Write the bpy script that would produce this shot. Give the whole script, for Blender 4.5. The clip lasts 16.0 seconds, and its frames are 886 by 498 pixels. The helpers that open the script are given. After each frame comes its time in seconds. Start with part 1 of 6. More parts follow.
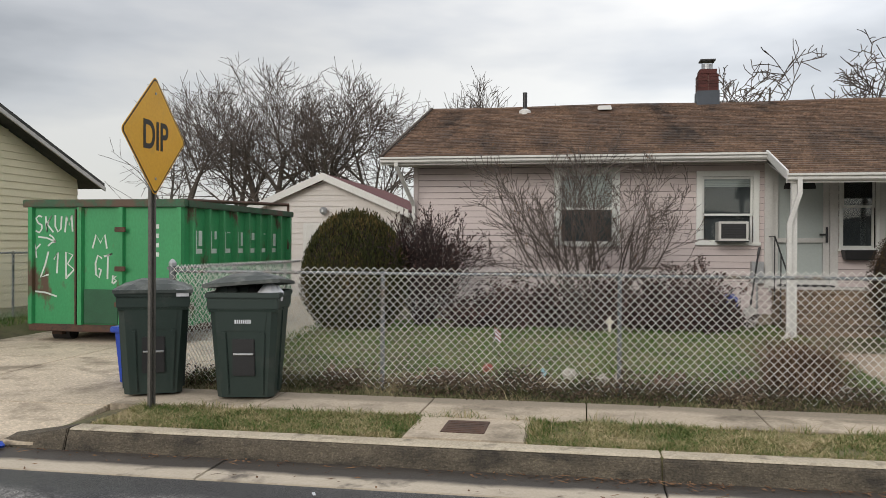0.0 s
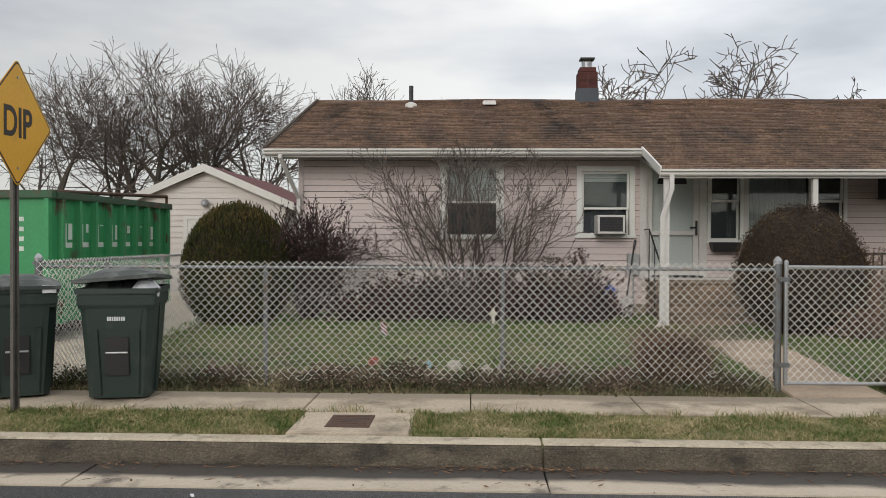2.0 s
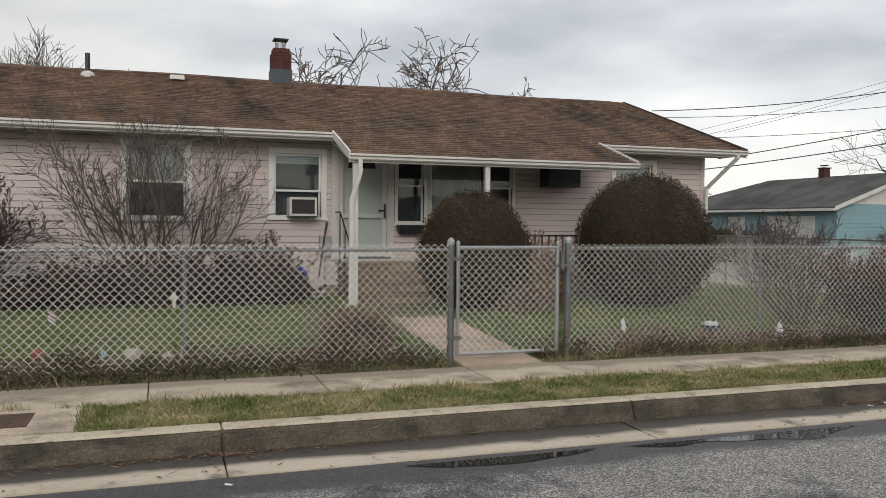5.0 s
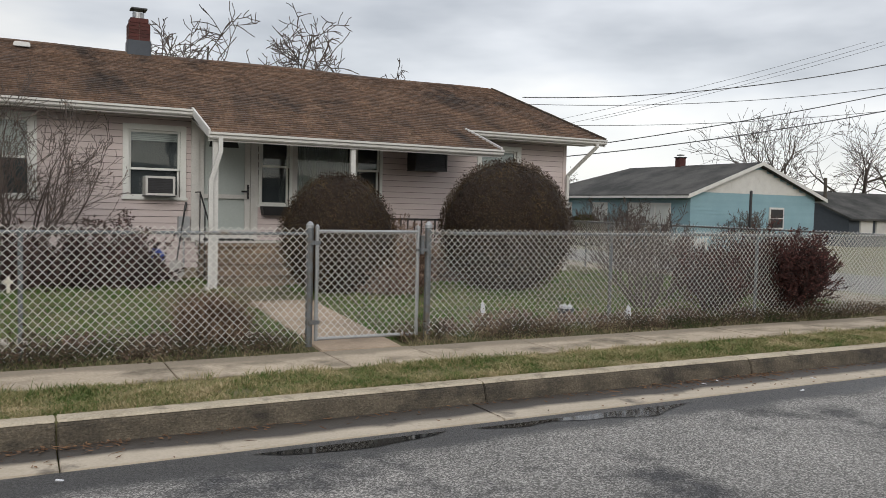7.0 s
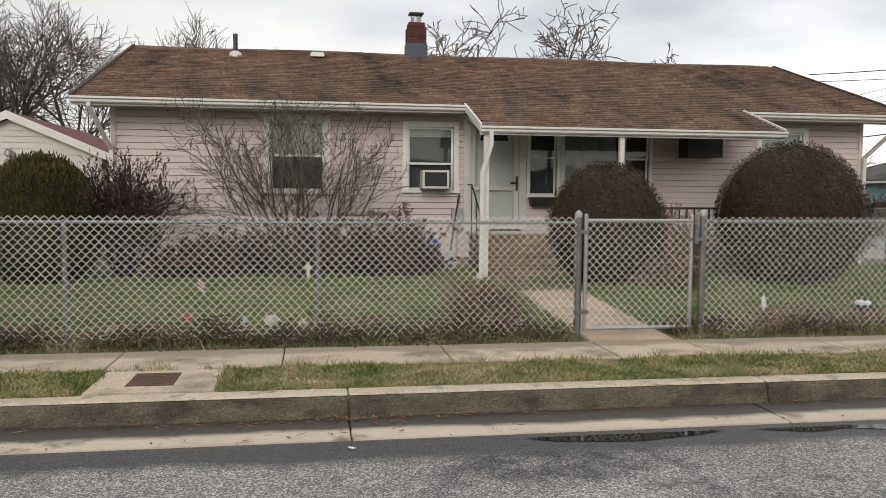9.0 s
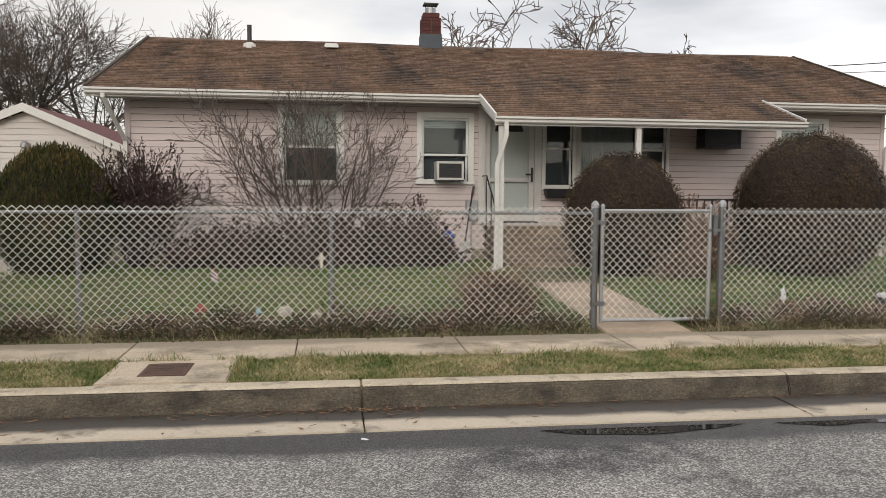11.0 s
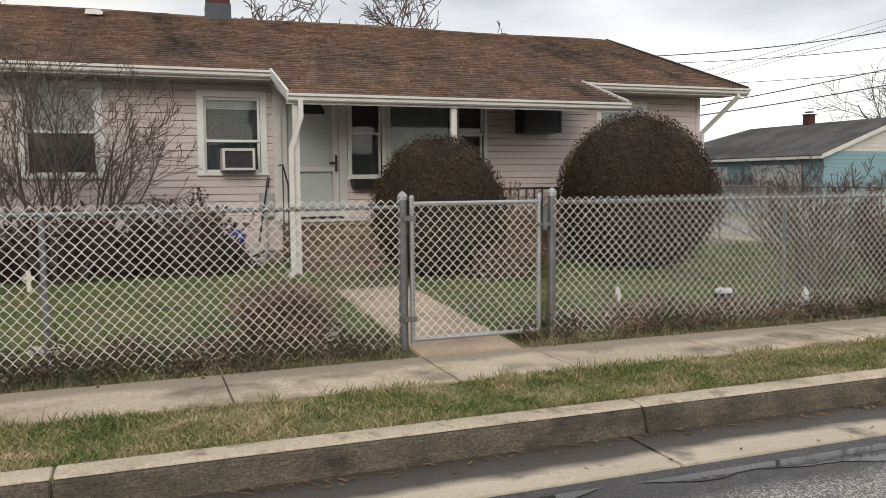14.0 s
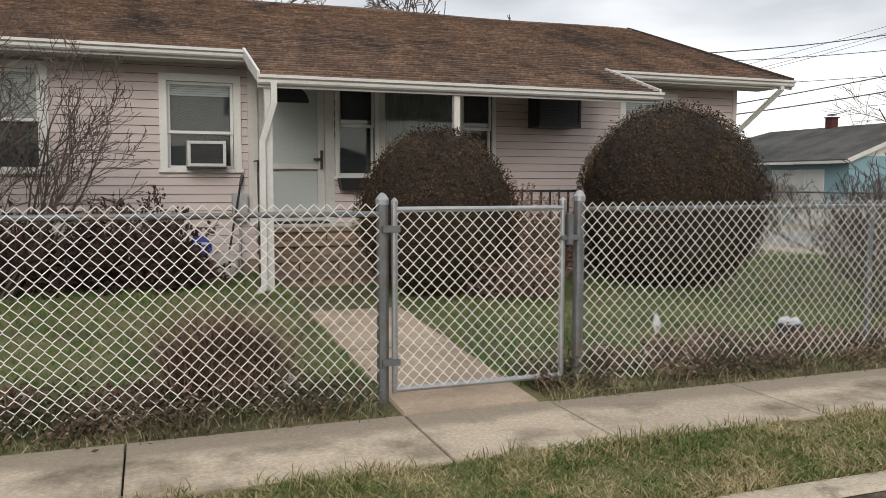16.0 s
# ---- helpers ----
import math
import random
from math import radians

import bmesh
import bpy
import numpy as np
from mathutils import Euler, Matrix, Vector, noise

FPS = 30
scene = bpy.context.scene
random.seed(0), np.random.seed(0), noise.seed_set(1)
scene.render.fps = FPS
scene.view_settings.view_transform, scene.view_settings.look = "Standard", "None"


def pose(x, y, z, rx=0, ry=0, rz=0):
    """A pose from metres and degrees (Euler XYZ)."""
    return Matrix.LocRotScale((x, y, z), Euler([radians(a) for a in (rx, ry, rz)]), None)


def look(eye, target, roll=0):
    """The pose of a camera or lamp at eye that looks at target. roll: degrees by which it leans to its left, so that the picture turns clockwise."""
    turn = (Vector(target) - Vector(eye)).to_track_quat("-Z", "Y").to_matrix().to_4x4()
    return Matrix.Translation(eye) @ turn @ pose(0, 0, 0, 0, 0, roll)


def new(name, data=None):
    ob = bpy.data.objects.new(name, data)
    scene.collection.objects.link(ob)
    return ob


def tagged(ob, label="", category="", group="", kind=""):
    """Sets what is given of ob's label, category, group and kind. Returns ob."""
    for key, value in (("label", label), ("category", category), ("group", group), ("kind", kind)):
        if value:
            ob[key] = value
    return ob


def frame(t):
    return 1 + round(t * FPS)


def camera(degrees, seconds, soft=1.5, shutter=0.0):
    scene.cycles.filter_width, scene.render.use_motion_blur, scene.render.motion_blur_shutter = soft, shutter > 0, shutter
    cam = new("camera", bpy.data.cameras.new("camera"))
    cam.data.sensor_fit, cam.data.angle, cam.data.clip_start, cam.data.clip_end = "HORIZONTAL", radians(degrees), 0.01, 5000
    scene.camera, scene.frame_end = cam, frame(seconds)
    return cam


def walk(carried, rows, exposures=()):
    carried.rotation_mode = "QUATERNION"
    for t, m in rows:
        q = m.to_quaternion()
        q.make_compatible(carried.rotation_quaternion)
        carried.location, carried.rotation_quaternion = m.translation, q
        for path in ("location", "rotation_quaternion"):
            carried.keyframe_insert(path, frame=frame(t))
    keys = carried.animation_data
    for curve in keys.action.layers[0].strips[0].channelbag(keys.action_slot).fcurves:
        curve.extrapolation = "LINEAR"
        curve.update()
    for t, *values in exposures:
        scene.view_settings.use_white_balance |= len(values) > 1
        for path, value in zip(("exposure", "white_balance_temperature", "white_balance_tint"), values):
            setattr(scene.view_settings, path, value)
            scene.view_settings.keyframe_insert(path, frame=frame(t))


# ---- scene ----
cam = camera(57.1, 16.0, soft=0.8)
PATH = [
    (0, (0.866, 0.098, 1.588), (0.523, 2.069, 1.579), 0.3),
    (0.5, (0.872, 0.101, 1.592), (0.587, 2.081, 1.579), 0.3),
    (1, (0.881, 0.104, 1.588), (0.652, 2.091, 1.573), 0.2),
    (1.5, (0.885, 0.112, 1.579), (0.725, 2.105, 1.557), 0.1),
    (2, (0.892, 0.112, 1.589), (0.822, 2.11, 1.564), 0.2),
    (2.5, (0.909, 0.107, 1.594), (0.945, 2.106, 1.566), 0.1),
    (3, (0.942, 0.106, 1.585), (1.105, 2.099, 1.552), -0.1),
    (3.5, (0.966, 0.103, 1.581), (1.256, 2.082, 1.541), 0.0),
    (4, (0.988, 0.084, 1.591), (1.392, 2.043, 1.548), 0.3),
    (4.5, (1.007, 0.08, 1.583), (1.521, 2.012, 1.531), 0.3),
    (5, (1.031, 0.074, 1.574), (1.675, 1.966, 1.512), 0.5),
    (5.2, (1.042, 0.067, 1.58), (1.738, 1.94, 1.513), 0.7),
    (7.3, (1.186, 0.018, 1.612), (2.115, 1.786, 1.506), 1.4),
    (7.5, (1.188, 0.047, 1.615), (2.111, 1.818, 1.506), 1.5),
    (8, (1.198, 0.032, 1.593), (1.974, 1.871, 1.469), 0.9),
    (8.5, (1.182, 0.033, 1.597), (1.69, 1.962, 1.459), 0.4),
    (9, (1.151, 0.045, 1.58), (1.465, 2.016, 1.447), 0.4),
    (9.2, (1.161, 0.05, 1.585), (1.428, 2.028, 1.455), 0.4),
    (11.3, (1.165, 0.15, 1.543), (1.451, 2.123, 1.383), 0.4),
    (11.5, (1.175, 0.175, 1.548), (1.539, 2.134, 1.374), 0.7),
    (12, (1.195, 0.4, 1.547), (1.755, 2.31, 1.349), 0.5),
    (12.5, (1.327, 0.684, 1.535), (1.927, 2.58, 1.323), -0.4),
    (13, (1.498, 1.007, 1.539), (2.104, 2.901, 1.326), 0.3),
    (13.5, (1.626, 1.376, 1.542), (2.293, 3.252, 1.353), 0.1),
    (14, (1.82, 1.718, 1.518), (2.515, 3.585, 1.35), -0.5),
    (14.5, (1.989, 2.078, 1.519), (2.672, 3.95, 1.346), 0.1),
    (15, (2.117, 2.442, 1.541), (2.808, 4.31, 1.365), -0.1),
    (15.5, (2.31, 2.823, 1.519), (3.004, 4.691, 1.347), -0.1),
    (16, (2.457, 3.182, 1.496), (3.136, 5.057, 1.333), 0.1),
]
walk(cam, [(t, look(eye, target, roll)) for t, eye, target, roll in PATH],
     exposures=[(0.0, 0.07, 6700, 10), (5.0, -0.12, 6750, 10), (7.5, -0.06, 6600, 10), (9.0, 0.12, 6880, 11), (12.0, 0.16, 7000, 12), (16.0, 0.13, 6800, 11)])

# ---- world and light: a bright overcast winter day ----
SUN_EL, SUN_ROT = radians(22), radians(196)
world = bpy.data.worlds.new("overcast_sky")
scene.world = world
world.use_nodes = True


def sky_nodes():
    nt = world.node_tree
    nt.nodes.clear()
    N, L = nt.nodes.new, nt.links.new
    out, bg = N("ShaderNodeOutputWorld"), N("ShaderNodeBackground")
    tc = N("ShaderNodeTexCoord")
    sky = N("ShaderNodeTexSky")
    sky.sky_type, sky.sun_disc, sky.sun_elevation, sky.sun_rotation = "NISHITA", False, SUN_EL, SUN_ROT
    mp = N("ShaderNodeMapping")
    mp.inputs["Scale"].default_value = (1.0, 1.0, 3.4)
    mp.inputs["Location"].default_value = (0.35, 0.1, 0.2)
    n1 = N("ShaderNodeTexNoise")
    n1.inputs["Scale"].default_value, n1.inputs["Detail"].default_value, n1.inputs["Roughness"].default_value = 2.1, 5.0, 0.48
    ramp = N("ShaderNodeValToRGB")
    e = ramp.color_ramp.elements
    e[0].position, e[0].color = 0.35, (0.50, 0.525, 0.57, 1)
    e[1].position, e[1].color = 0.60, (0.99, 0.99, 0.985, 1)
    mid = ramp.color_ramp.elements.new(0.48)
    mid.color = (0.75, 0.775, 0.82, 1)
    sep = N("ShaderNodeSeparateXYZ")
    zen = N("ShaderNodeMapRange")
    zen.inputs["From Min"].default_value, zen.inputs["From Max"].default_value = 0.22, 0.85
    zen.inputs["To Min"].default_value, zen.inputs["To Max"].default_value = 0.95, 1.75
    low = N("ShaderNodeMapRange")
    low.inputs["From Min"].default_value, low.inputs["From Max"].default_value = 0.02, 0.14
    mixh = N("ShaderNodeMix")
    mixh.data_type = "RGBA"
    mixh.inputs["A"].default_value = (0.88, 0.89, 0.90, 1)
    mul = N("ShaderNodeVectorMath")
    mul.operation = "SCALE"
    dim = N("ShaderNodeVectorMath")
    dim.operation, dim.inputs["Scale"].default_value = "SCALE", 0.02
    add = N("ShaderNodeVectorMath")
    add.operation = "ADD"
    L(tc.outputs["Generated"], mp.inputs["Vector"])
    L(mp.outputs["Vector"], n1.inputs["Vector"])
    L(n1.outputs["Fac"], ramp.inputs["Fac"])
    L(tc.outputs["Generated"], sep.inputs["Vector"])
    L(sep.outputs["Z"], zen.inputs["Value"])
    L(sep.outputs["Z"], low.inputs["Value"])
    L(low.outputs["Result"], mixh.inputs["Factor"])
    L(ramp.outputs["Color"], mixh.inputs["B"])
    L(mixh.outputs["Result"], mul.inputs[0])
    L(zen.outputs["Result"], mul.inputs["Scale"])
    L(sky.outputs["Color"], dim.inputs[0])
    dot = N("ShaderNodeVectorMath")
    dot.operation, dot.inputs[1].default_value = "DOT_PRODUCT", (0.80, 0.60, 0.0)
    east = N("ShaderNodeMapRange")
    east.inputs["From Min"].default_value, east.inputs["From Max"].default_value = 0.25, 0.98
    east.inputs["To Min"].default_value, east.inputs["To Max"].default_value = 0.76, 1.27
    mul2 = N("ShaderNodeVectorMath")
    mul2.operation = "SCALE"
    L(tc.outputs["Generated"], dot.inputs[0])
    L(dot.outputs["Value"], east.inputs["Value"])
    L(mul.outputs["Vector"], mul2.inputs[0])
    L(east.outputs["Result"], mul2.inputs["Scale"])
    L(mul2.outputs["Vector"], add.inputs[0])
    L(dim.outputs["Vector"], add.inputs[1])
    L(add.outputs["Vector"], bg.inputs["Color"])
    bg.inputs["Strength"].default_value = 0.88
    L(bg.outputs["Background"], out.inputs["Surface"])


sky_nodes()
sun_data = bpy.data.lights.new("sun", "SUN")
sun_data.energy, sun_data.angle, sun_data.color = 1.25, radians(30), (1.0, 0.97, 0.92)
sun = new("sun", sun_data)
sun.matrix_world = look((-14, -40, 20), (0, 8, 0))


# ---- materials ----
def mat(name, col, col2=None, rough=0.7, scale=6.0, fine=60.0, bump=0.15, metal=0.0, island=0.0, objrand=0.0, dirt=None,
        dirt_scale=1.2, dirt_lo=0.5, dirt_hi=0.68, stretch=(1, 1, 1), coat=0.0, dist=0.01, trans=0.0, speck=0.0, speck_scale=130.0, damp=None):
    """A procedural surface: two tones mixed by noise at two scales, shapes of dirt, relief, and a spread from piece to piece."""
    m = bpy.data.materials.new(name)
    m.use_nodes = True
    nt = m.node_tree
    N, L = nt.nodes.new, nt.links.new
    bs = nt.nodes["Principled BSDF"]
    col2 = col2 or tuple(c * 0.75 for c in col)
    geo = N("ShaderNodeNewGeometry")
    mp = N("ShaderNodeMapping")
    mp.inputs["Scale"].default_value = stretch
    L(geo.outputs["Position"], mp.inputs["Vector"])
    big, small = N("ShaderNodeTexNoise"), N("ShaderNodeTexNoise")
    big.inputs["Scale"].default_value, big.inputs["Detail"].default_value = scale, 4
    small.inputs["Scale"].default_value, small.inputs["Detail"].default_value = fine, 3
    for n in (big, small):
        L(mp.outputs["Vector"], n.inputs["Vector"])
    s = N("ShaderNodeMath")
    s.operation = "ADD"
    L(big.outputs["Fac"], s.inputs[0])
    L(small.outputs["Fac"], s.inputs[1])
    mr = N("ShaderNodeMapRange")
    mr.inputs["From Min"].default_value, mr.inputs["From Max"].default_value = 0.72, 1.28
    L(s.outputs[0], mr.inputs["Value"])
    mix = N("ShaderNodeMix")
    mix.data_type = "RGBA"
    mix.inputs["A"].default_value, mix.inputs["B"].default_value = (*col, 1), (*col2, 1)
    L(mr.outputs["Result"], mix.inputs["Factor"])
    last = mix.outputs["Result"]
    if dirt:
        dn = N("ShaderNodeTexNoise")
        dn.inputs["Scale"].default_value, dn.inputs["Detail"].default_value, dn.inputs["Roughness"].default_value = dirt_scale, 6, 0.62
        L(mp.outputs["Vector"], dn.inputs["Vector"])
        dr = N("ShaderNodeMapRange")
        dr.inputs["From Min"].default_value, dr.inputs["From Max"].default_value = dirt_lo, dirt_hi
        L(dn.outputs["Fac"], dr.inputs["Value"])
        dm = N("ShaderNodeMix")
        dm.data_type = "RGBA"
        dm.inputs["B"].default_value = (*dirt, 1)
        L(dr.outputs["Result"], dm.inputs["Factor"])
        L(last, dm.inputs["A"])
        last = dm.outputs["Result"]
    if island or objrand:
        src = geo.outputs["Random Per Island"] if island else N("ShaderNodeObjectInfo").outputs["Random"]
        k = island or objrand
        vr = N("ShaderNodeMapRange")
        vr.inputs["To Min"].default_value, vr.inputs["To Max"].default_value = 1 - k, 1 + k
        L(src, vr.inputs["Value"])
        hv = N("ShaderNodeHueSaturation")
        L(vr.outputs["Result"], hv.inputs["Value"])
        L(last, hv.inputs["Color"])
        last = hv.outputs["Color"]
    if damp:
        # a damp stain with a wandering edge along the street: start and end of its fade across the road, its tone and gloss
        y0, y1, tone, gloss = damp
        dn2 = N("ShaderNodeTexNoise")
        dn2.inputs["Scale"].default_value, dn2.inputs["Detail"].default_value, dn2.inputs["Roughness"].default_value = 0.9, 7, 0.6
        L(geo.outputs["Position"], dn2.inputs["Vector"])
        py = N("ShaderNodeSeparateXYZ")
        L(geo.outputs["Position"], py.inputs["Vector"])
        wob = N("ShaderNodeMath")
        wob.operation, wob.inputs[1].default_value = "MULTIPLY_ADD", 3.2 * abs(y1 - y0)
        L(dn2.outputs["Fac"], wob.inputs[0])
        L(py.outputs["Y"], wob.inputs[2])
        fade = N("ShaderNodeMapRange")
        fade.inputs["From Min"].default_value, fade.inputs["From Max"].default_value = y0 + 1.6 * abs(y1 - y0), y1 + 1.6 * abs(y1 - y0)
        L(wob.outputs[0], fade.inputs["Value"])
        dk = N("ShaderNodeMix")
        dk.data_type = "RGBA"
        dk.inputs["B"].default_value = (*tone, 1)
        L(fade.outputs["Result"], dk.inputs["Factor"])
        L(last, dk.inputs["A"])
        last = dk.outputs["Result"]
        rg = N("ShaderNodeMapRange")
        rg.inputs["To Min"].default_value, rg.inputs["To Max"].default_value = rough, gloss
        L(fade.outputs["Result"], rg.inputs["Value"])
        L(rg.outputs["Result"], bs.inputs["Roughness"])
    if speck:
        vo = N("ShaderNodeTexVoronoi")
        vo.inputs["Scale"].default_value = speck_scale
        L(geo.outputs["Position"], vo.inputs["Vector"])
        sx = N("ShaderNodeSeparateXYZ")
        L(vo.outputs["Color"], sx.inputs["Vector"])
        pw = N("ShaderNodeMath")
        pw.operation, pw.inputs[1].default_value = "POWER", 2.2
        L(sx.outputs["X"], pw.inputs[0])
        sr = N("ShaderNodeMapRange")
        sr.inputs["To Min"].default_value, sr.inputs["To Max"].default_value = 1 - speck * 0.6, 1 + speck * 1.5
        L(pw.outputs[0], sr.inputs["Value"])
        hs = N("ShaderNodeHueSaturation")
        L(sr.outputs["Result"], hs.inputs["Value"])
        L(last, hs.inputs["Color"])
        last = hs.outputs["Color"]
    L(last, bs.inputs["Base Color"])
    bs.inputs["Roughness"].default_value, bs.inputs["Metallic"].default_value = rough, metal
    bs.inputs["Coat Weight"].default_value = coat
    bs.inputs["Transmission Weight"].default_value = trans
    if bump:
        b = N("ShaderNodeBump")
        b.inputs["Strength"].default_value, b.inputs["Distance"].default_value = bump, dist
        L(s.outputs[0], b.inputs["Height"])
        L(b.outputs["Normal"], bs.inputs["Normal"])
    return m


def blades(name, stops, rough=0.8):
    """Leaves, blades and twigs: each island takes its tone from a ramp."""
    m = bpy.data.materials.new(name)
    m.use_nodes = True
    nt = m.node_tree
    N, L = nt.nodes.new, nt.links.new
    geo, ramp = N("ShaderNodeNewGeometry"), N("ShaderNodeValToRGB")
    big = N("ShaderNodeTexNoise")
    big.inputs["Scale"].default_value, big.inputs["Detail"].default_value, big.inputs["Roughness"].default_value = 2.3, 7, 0.62
    L(geo.outputs["Position"], big.inputs["Vector"])
    a, b = N("ShaderNodeMath"), N("ShaderNodeMath")
    a.operation, b.operation = "MULTIPLY_ADD", "MULTIPLY_ADD"
    a.inputs[1].default_value, a.inputs[2].default_value = 0.45, -0.35
    b.inputs[1].default_value = 1.25
    L(geo.outputs["Random Per Island"], a.inputs[0])
    L(big.outputs["Fac"], b.inputs[0])
    L(a.outputs[0], b.inputs[2])
    L(b.outputs[0], ramp.inputs["Fac"])
    els = ramp.color_ramp.elements
    for i, (p, c) in enumerate(stops):
        el = els[i] if i < 2 else els.new(p)
        el.position, el.color = p, (*c, 1)
    bs = nt.nodes["Principled BSDF"]
    bs.inputs["Roughness"].default_value = rough
    bs.inputs["Specular IOR Level"].default_value = 0.25
    L(ramp.outputs["Color"], bs.inputs["Base Color"])
    return m


def glass_mat(name):
    """Window glass: clear, with the mirror gloss that its slant gives it."""
    m = bpy.data.materials.new(name)
    m.use_nodes = True
    nt = m.node_tree
    N, L = nt.nodes.new, nt.links.new
    nt.nodes.remove(nt.nodes["Principled BSDF"])
    clear, gloss, mix, fr = N("ShaderNodeBsdfTransparent"), N("ShaderNodeBsdfGlossy"), N("ShaderNodeMixShader"), N("ShaderNodeFresnel")
    clear.inputs["Color"].default_value = (0.86, 0.9, 0.9, 1)
    gloss.inputs["Roughness"].default_value = 0.015
    fr.inputs["IOR"].default_value = 1.6
    L(fr.outputs[0], mix.inputs[0])
    L(clear.outputs[0], mix.inputs[1])
    L(gloss.outputs[0], mix.inputs[2])
    L(mix.outputs[0], nt.nodes["Material Output"].inputs["Surface"])
    return m


# ---- building helpers ----
class Mesh:
    """Collects boxes, tubes and strips into one mesh."""

    def __init__(self):
        self.v, self.f, self.smooth = [], [], False

    def quad(self, *pts):
        n = len(self.v)
        self.v += [tuple(p) for p in pts]
        self.f.append(tuple(range(n, n + len(pts))))
        return self

    def hexa(self, p):
        """Eight corners: the bottom ring of four, then the top ring."""
        n = len(self.v)
        self.v += [tuple(q) for q in p]
        for f in ((3, 2, 1, 0), (4, 5, 6, 7), (0, 1, 5, 4), (1, 2, 6, 5), (2, 3, 7, 6), (3, 0, 4, 7)):
            self.f.append(tuple(n + i for i in f))
        return self

    def box(self, x0, x1, y0, y1, z0, z1):
        return self.hexa([(x0, y0, z0), (x1, y0, z0), (x1, y1, z0), (x0, y1, z0), (x0, y0, z1), (x1, y0, z1), (x1, y1, z1), (x0, y1, z1)])

    def prism(self, poly, axis, a, b):
        """A polygon swept from a to b along an axis. poly holds the other two coordinates in xyz order."""
        n, k = len(self.v), len(poly)
        for s in (a, b):
            for u, w in poly:
                self.v.append({"x": (s, u, w), "y": (u, s, w), "z": (u, w, s)}[axis])
        self.f.append(tuple(n + i for i in reversed(range(k))))
        self.f.append(tuple(n + k + i for i in range(k)))
        for i in range(k):
            j = (i + 1) % k
            self.f.append((n + i, n + j, n + k + j, n + k + i))
        return self

    def tube(self, pts, radii, sides=6, caps=True):
        """A tube along points."""
        pts = [Vector(p) for p in pts]
        if not hasattr(radii, "__len__"):
            radii = [radii] * len(pts)
        n = len(self.v)
        for i, p in enumerate(pts):
            d = (pts[min(i + 1, len(pts) - 1)] - pts[max(i - 1, 0)])
            d = d.normalized() if d.length else Vector((0, 0, 1))
            a = d.orthogonal().normalized() if abs(d.z) > 0.9 else Vector((-d.y, d.x, 0)).normalized()
            b = d.cross(a)
            for k in range(sides):
                w = 2 * math.pi * k / sides
                q = p + radii[i] * (math.cos(w) * a + math.sin(w) * b)
                self.v.append((q.x, q.y, q.z))
        for i in range(len(pts) - 1):
            for k in range(sides):
                a, b = n + i * sides + k, n + i * sides + (k + 1) % sides
                self.f.append((a, b, b + sides, a + sides))
        if caps:
            self.f.append(tuple(n + k for k in reversed(range(sides))))
            m = n + (len(pts) - 1) * sides
            self.f.append(tuple(m + k for k in range(sides)))
        return self

    def lathe(self, profile, cx, cy, sides=20):
        """Radius and height pairs turned about an upright axis."""
        return self.tube([(cx, cy, z) for _, z in profile], [r for r, _ in profile], sides)

    def data(self, name, bevel=0.0):
        me = bpy.data.meshes.new(name)
        me.from_pydata(self.v, [], self.f)
        if bevel:
            bm = bmesh.new()
            bm.from_mesh(me)
            bmesh.ops.bevel(bm, geom=[e for e in bm.edges if len(e.link_faces) == 2 and e.calc_face_angle(0) > 0.5],
                            offset=bevel, segments=2, affect="EDGES", clamp_overlap=True)
            bm.to_mesh(me)
            bm.free()
        if self.smooth:
            me.polygons.foreach_set("use_smooth", [True] * len(me.polygons))
        me.update()
        return me


def part(name, m, material, parent=None, label="", bevel=0.0):
    """Links a Mesh as one object under a thing, a part or nothing."""
    ob = new(name, m.data(name, bevel))
    if material:
        ob.data.materials.append(material)
    if parent:
        ob.parent = parent
    if label:
        ob["label"] = label
    return ob


def piece(name, data, parent, loc=(0, 0, 0)):
    ob = new(name, data)
    ob.parent, ob.location = parent, loc
    return ob


def thing(name, label, category, group="", at=(0, 0, 0), rz=0.0):
    ob = new(name)
    ob.empty_display_size = 0.2
    ob.matrix_basis = pose(*at, 0, 0, rz)
    return tagged(ob, label, category, group)


def structure(name, m, material, label, bevel=0.0):
    return tagged(part(name, m, material, None, "", bevel), label, name.split("_")[0], kind="structure")


def grid_mesh(xs, ys, z):
    m = Mesh()
    for y in ys:
        for x in xs:
            m.v.append((x, y, z(x, y)))
    k = len(xs)
    for j in range(len(ys) - 1):
        for i in range(k - 1):
            a = j * k + i
            m.f.append((a, a + 1, a + k + 1, a + k))
    m.smooth = True
    return m


def steps(a, b, d):
    n = max(1, round((b - a) / d))
    return [a + (b - a) * i / n for i in range(n + 1)]


def clamp(v, a=0.0, b=1.0):
    return max(a, min(b, v))


def ground_z(x, y):
    """The lie of the land: the road's level, the step of the kerb, the yard rising to the house, the side street."""
    if y < 5.8:
        return -0.03
    if 6.80 < y < 7.46 and x > -3.25:
        return 0.06
    yard = 0.155 + 0.21 * clamp((y - 7.5) / 4.0)
    if -7.6 < x < -3.25:
        return -0.03
    k = clamp((x - 12.2) / 2.5)
    return yard * (1 - k) + 0.10 * k - 0.4 * clamp((x - 15) / 12)


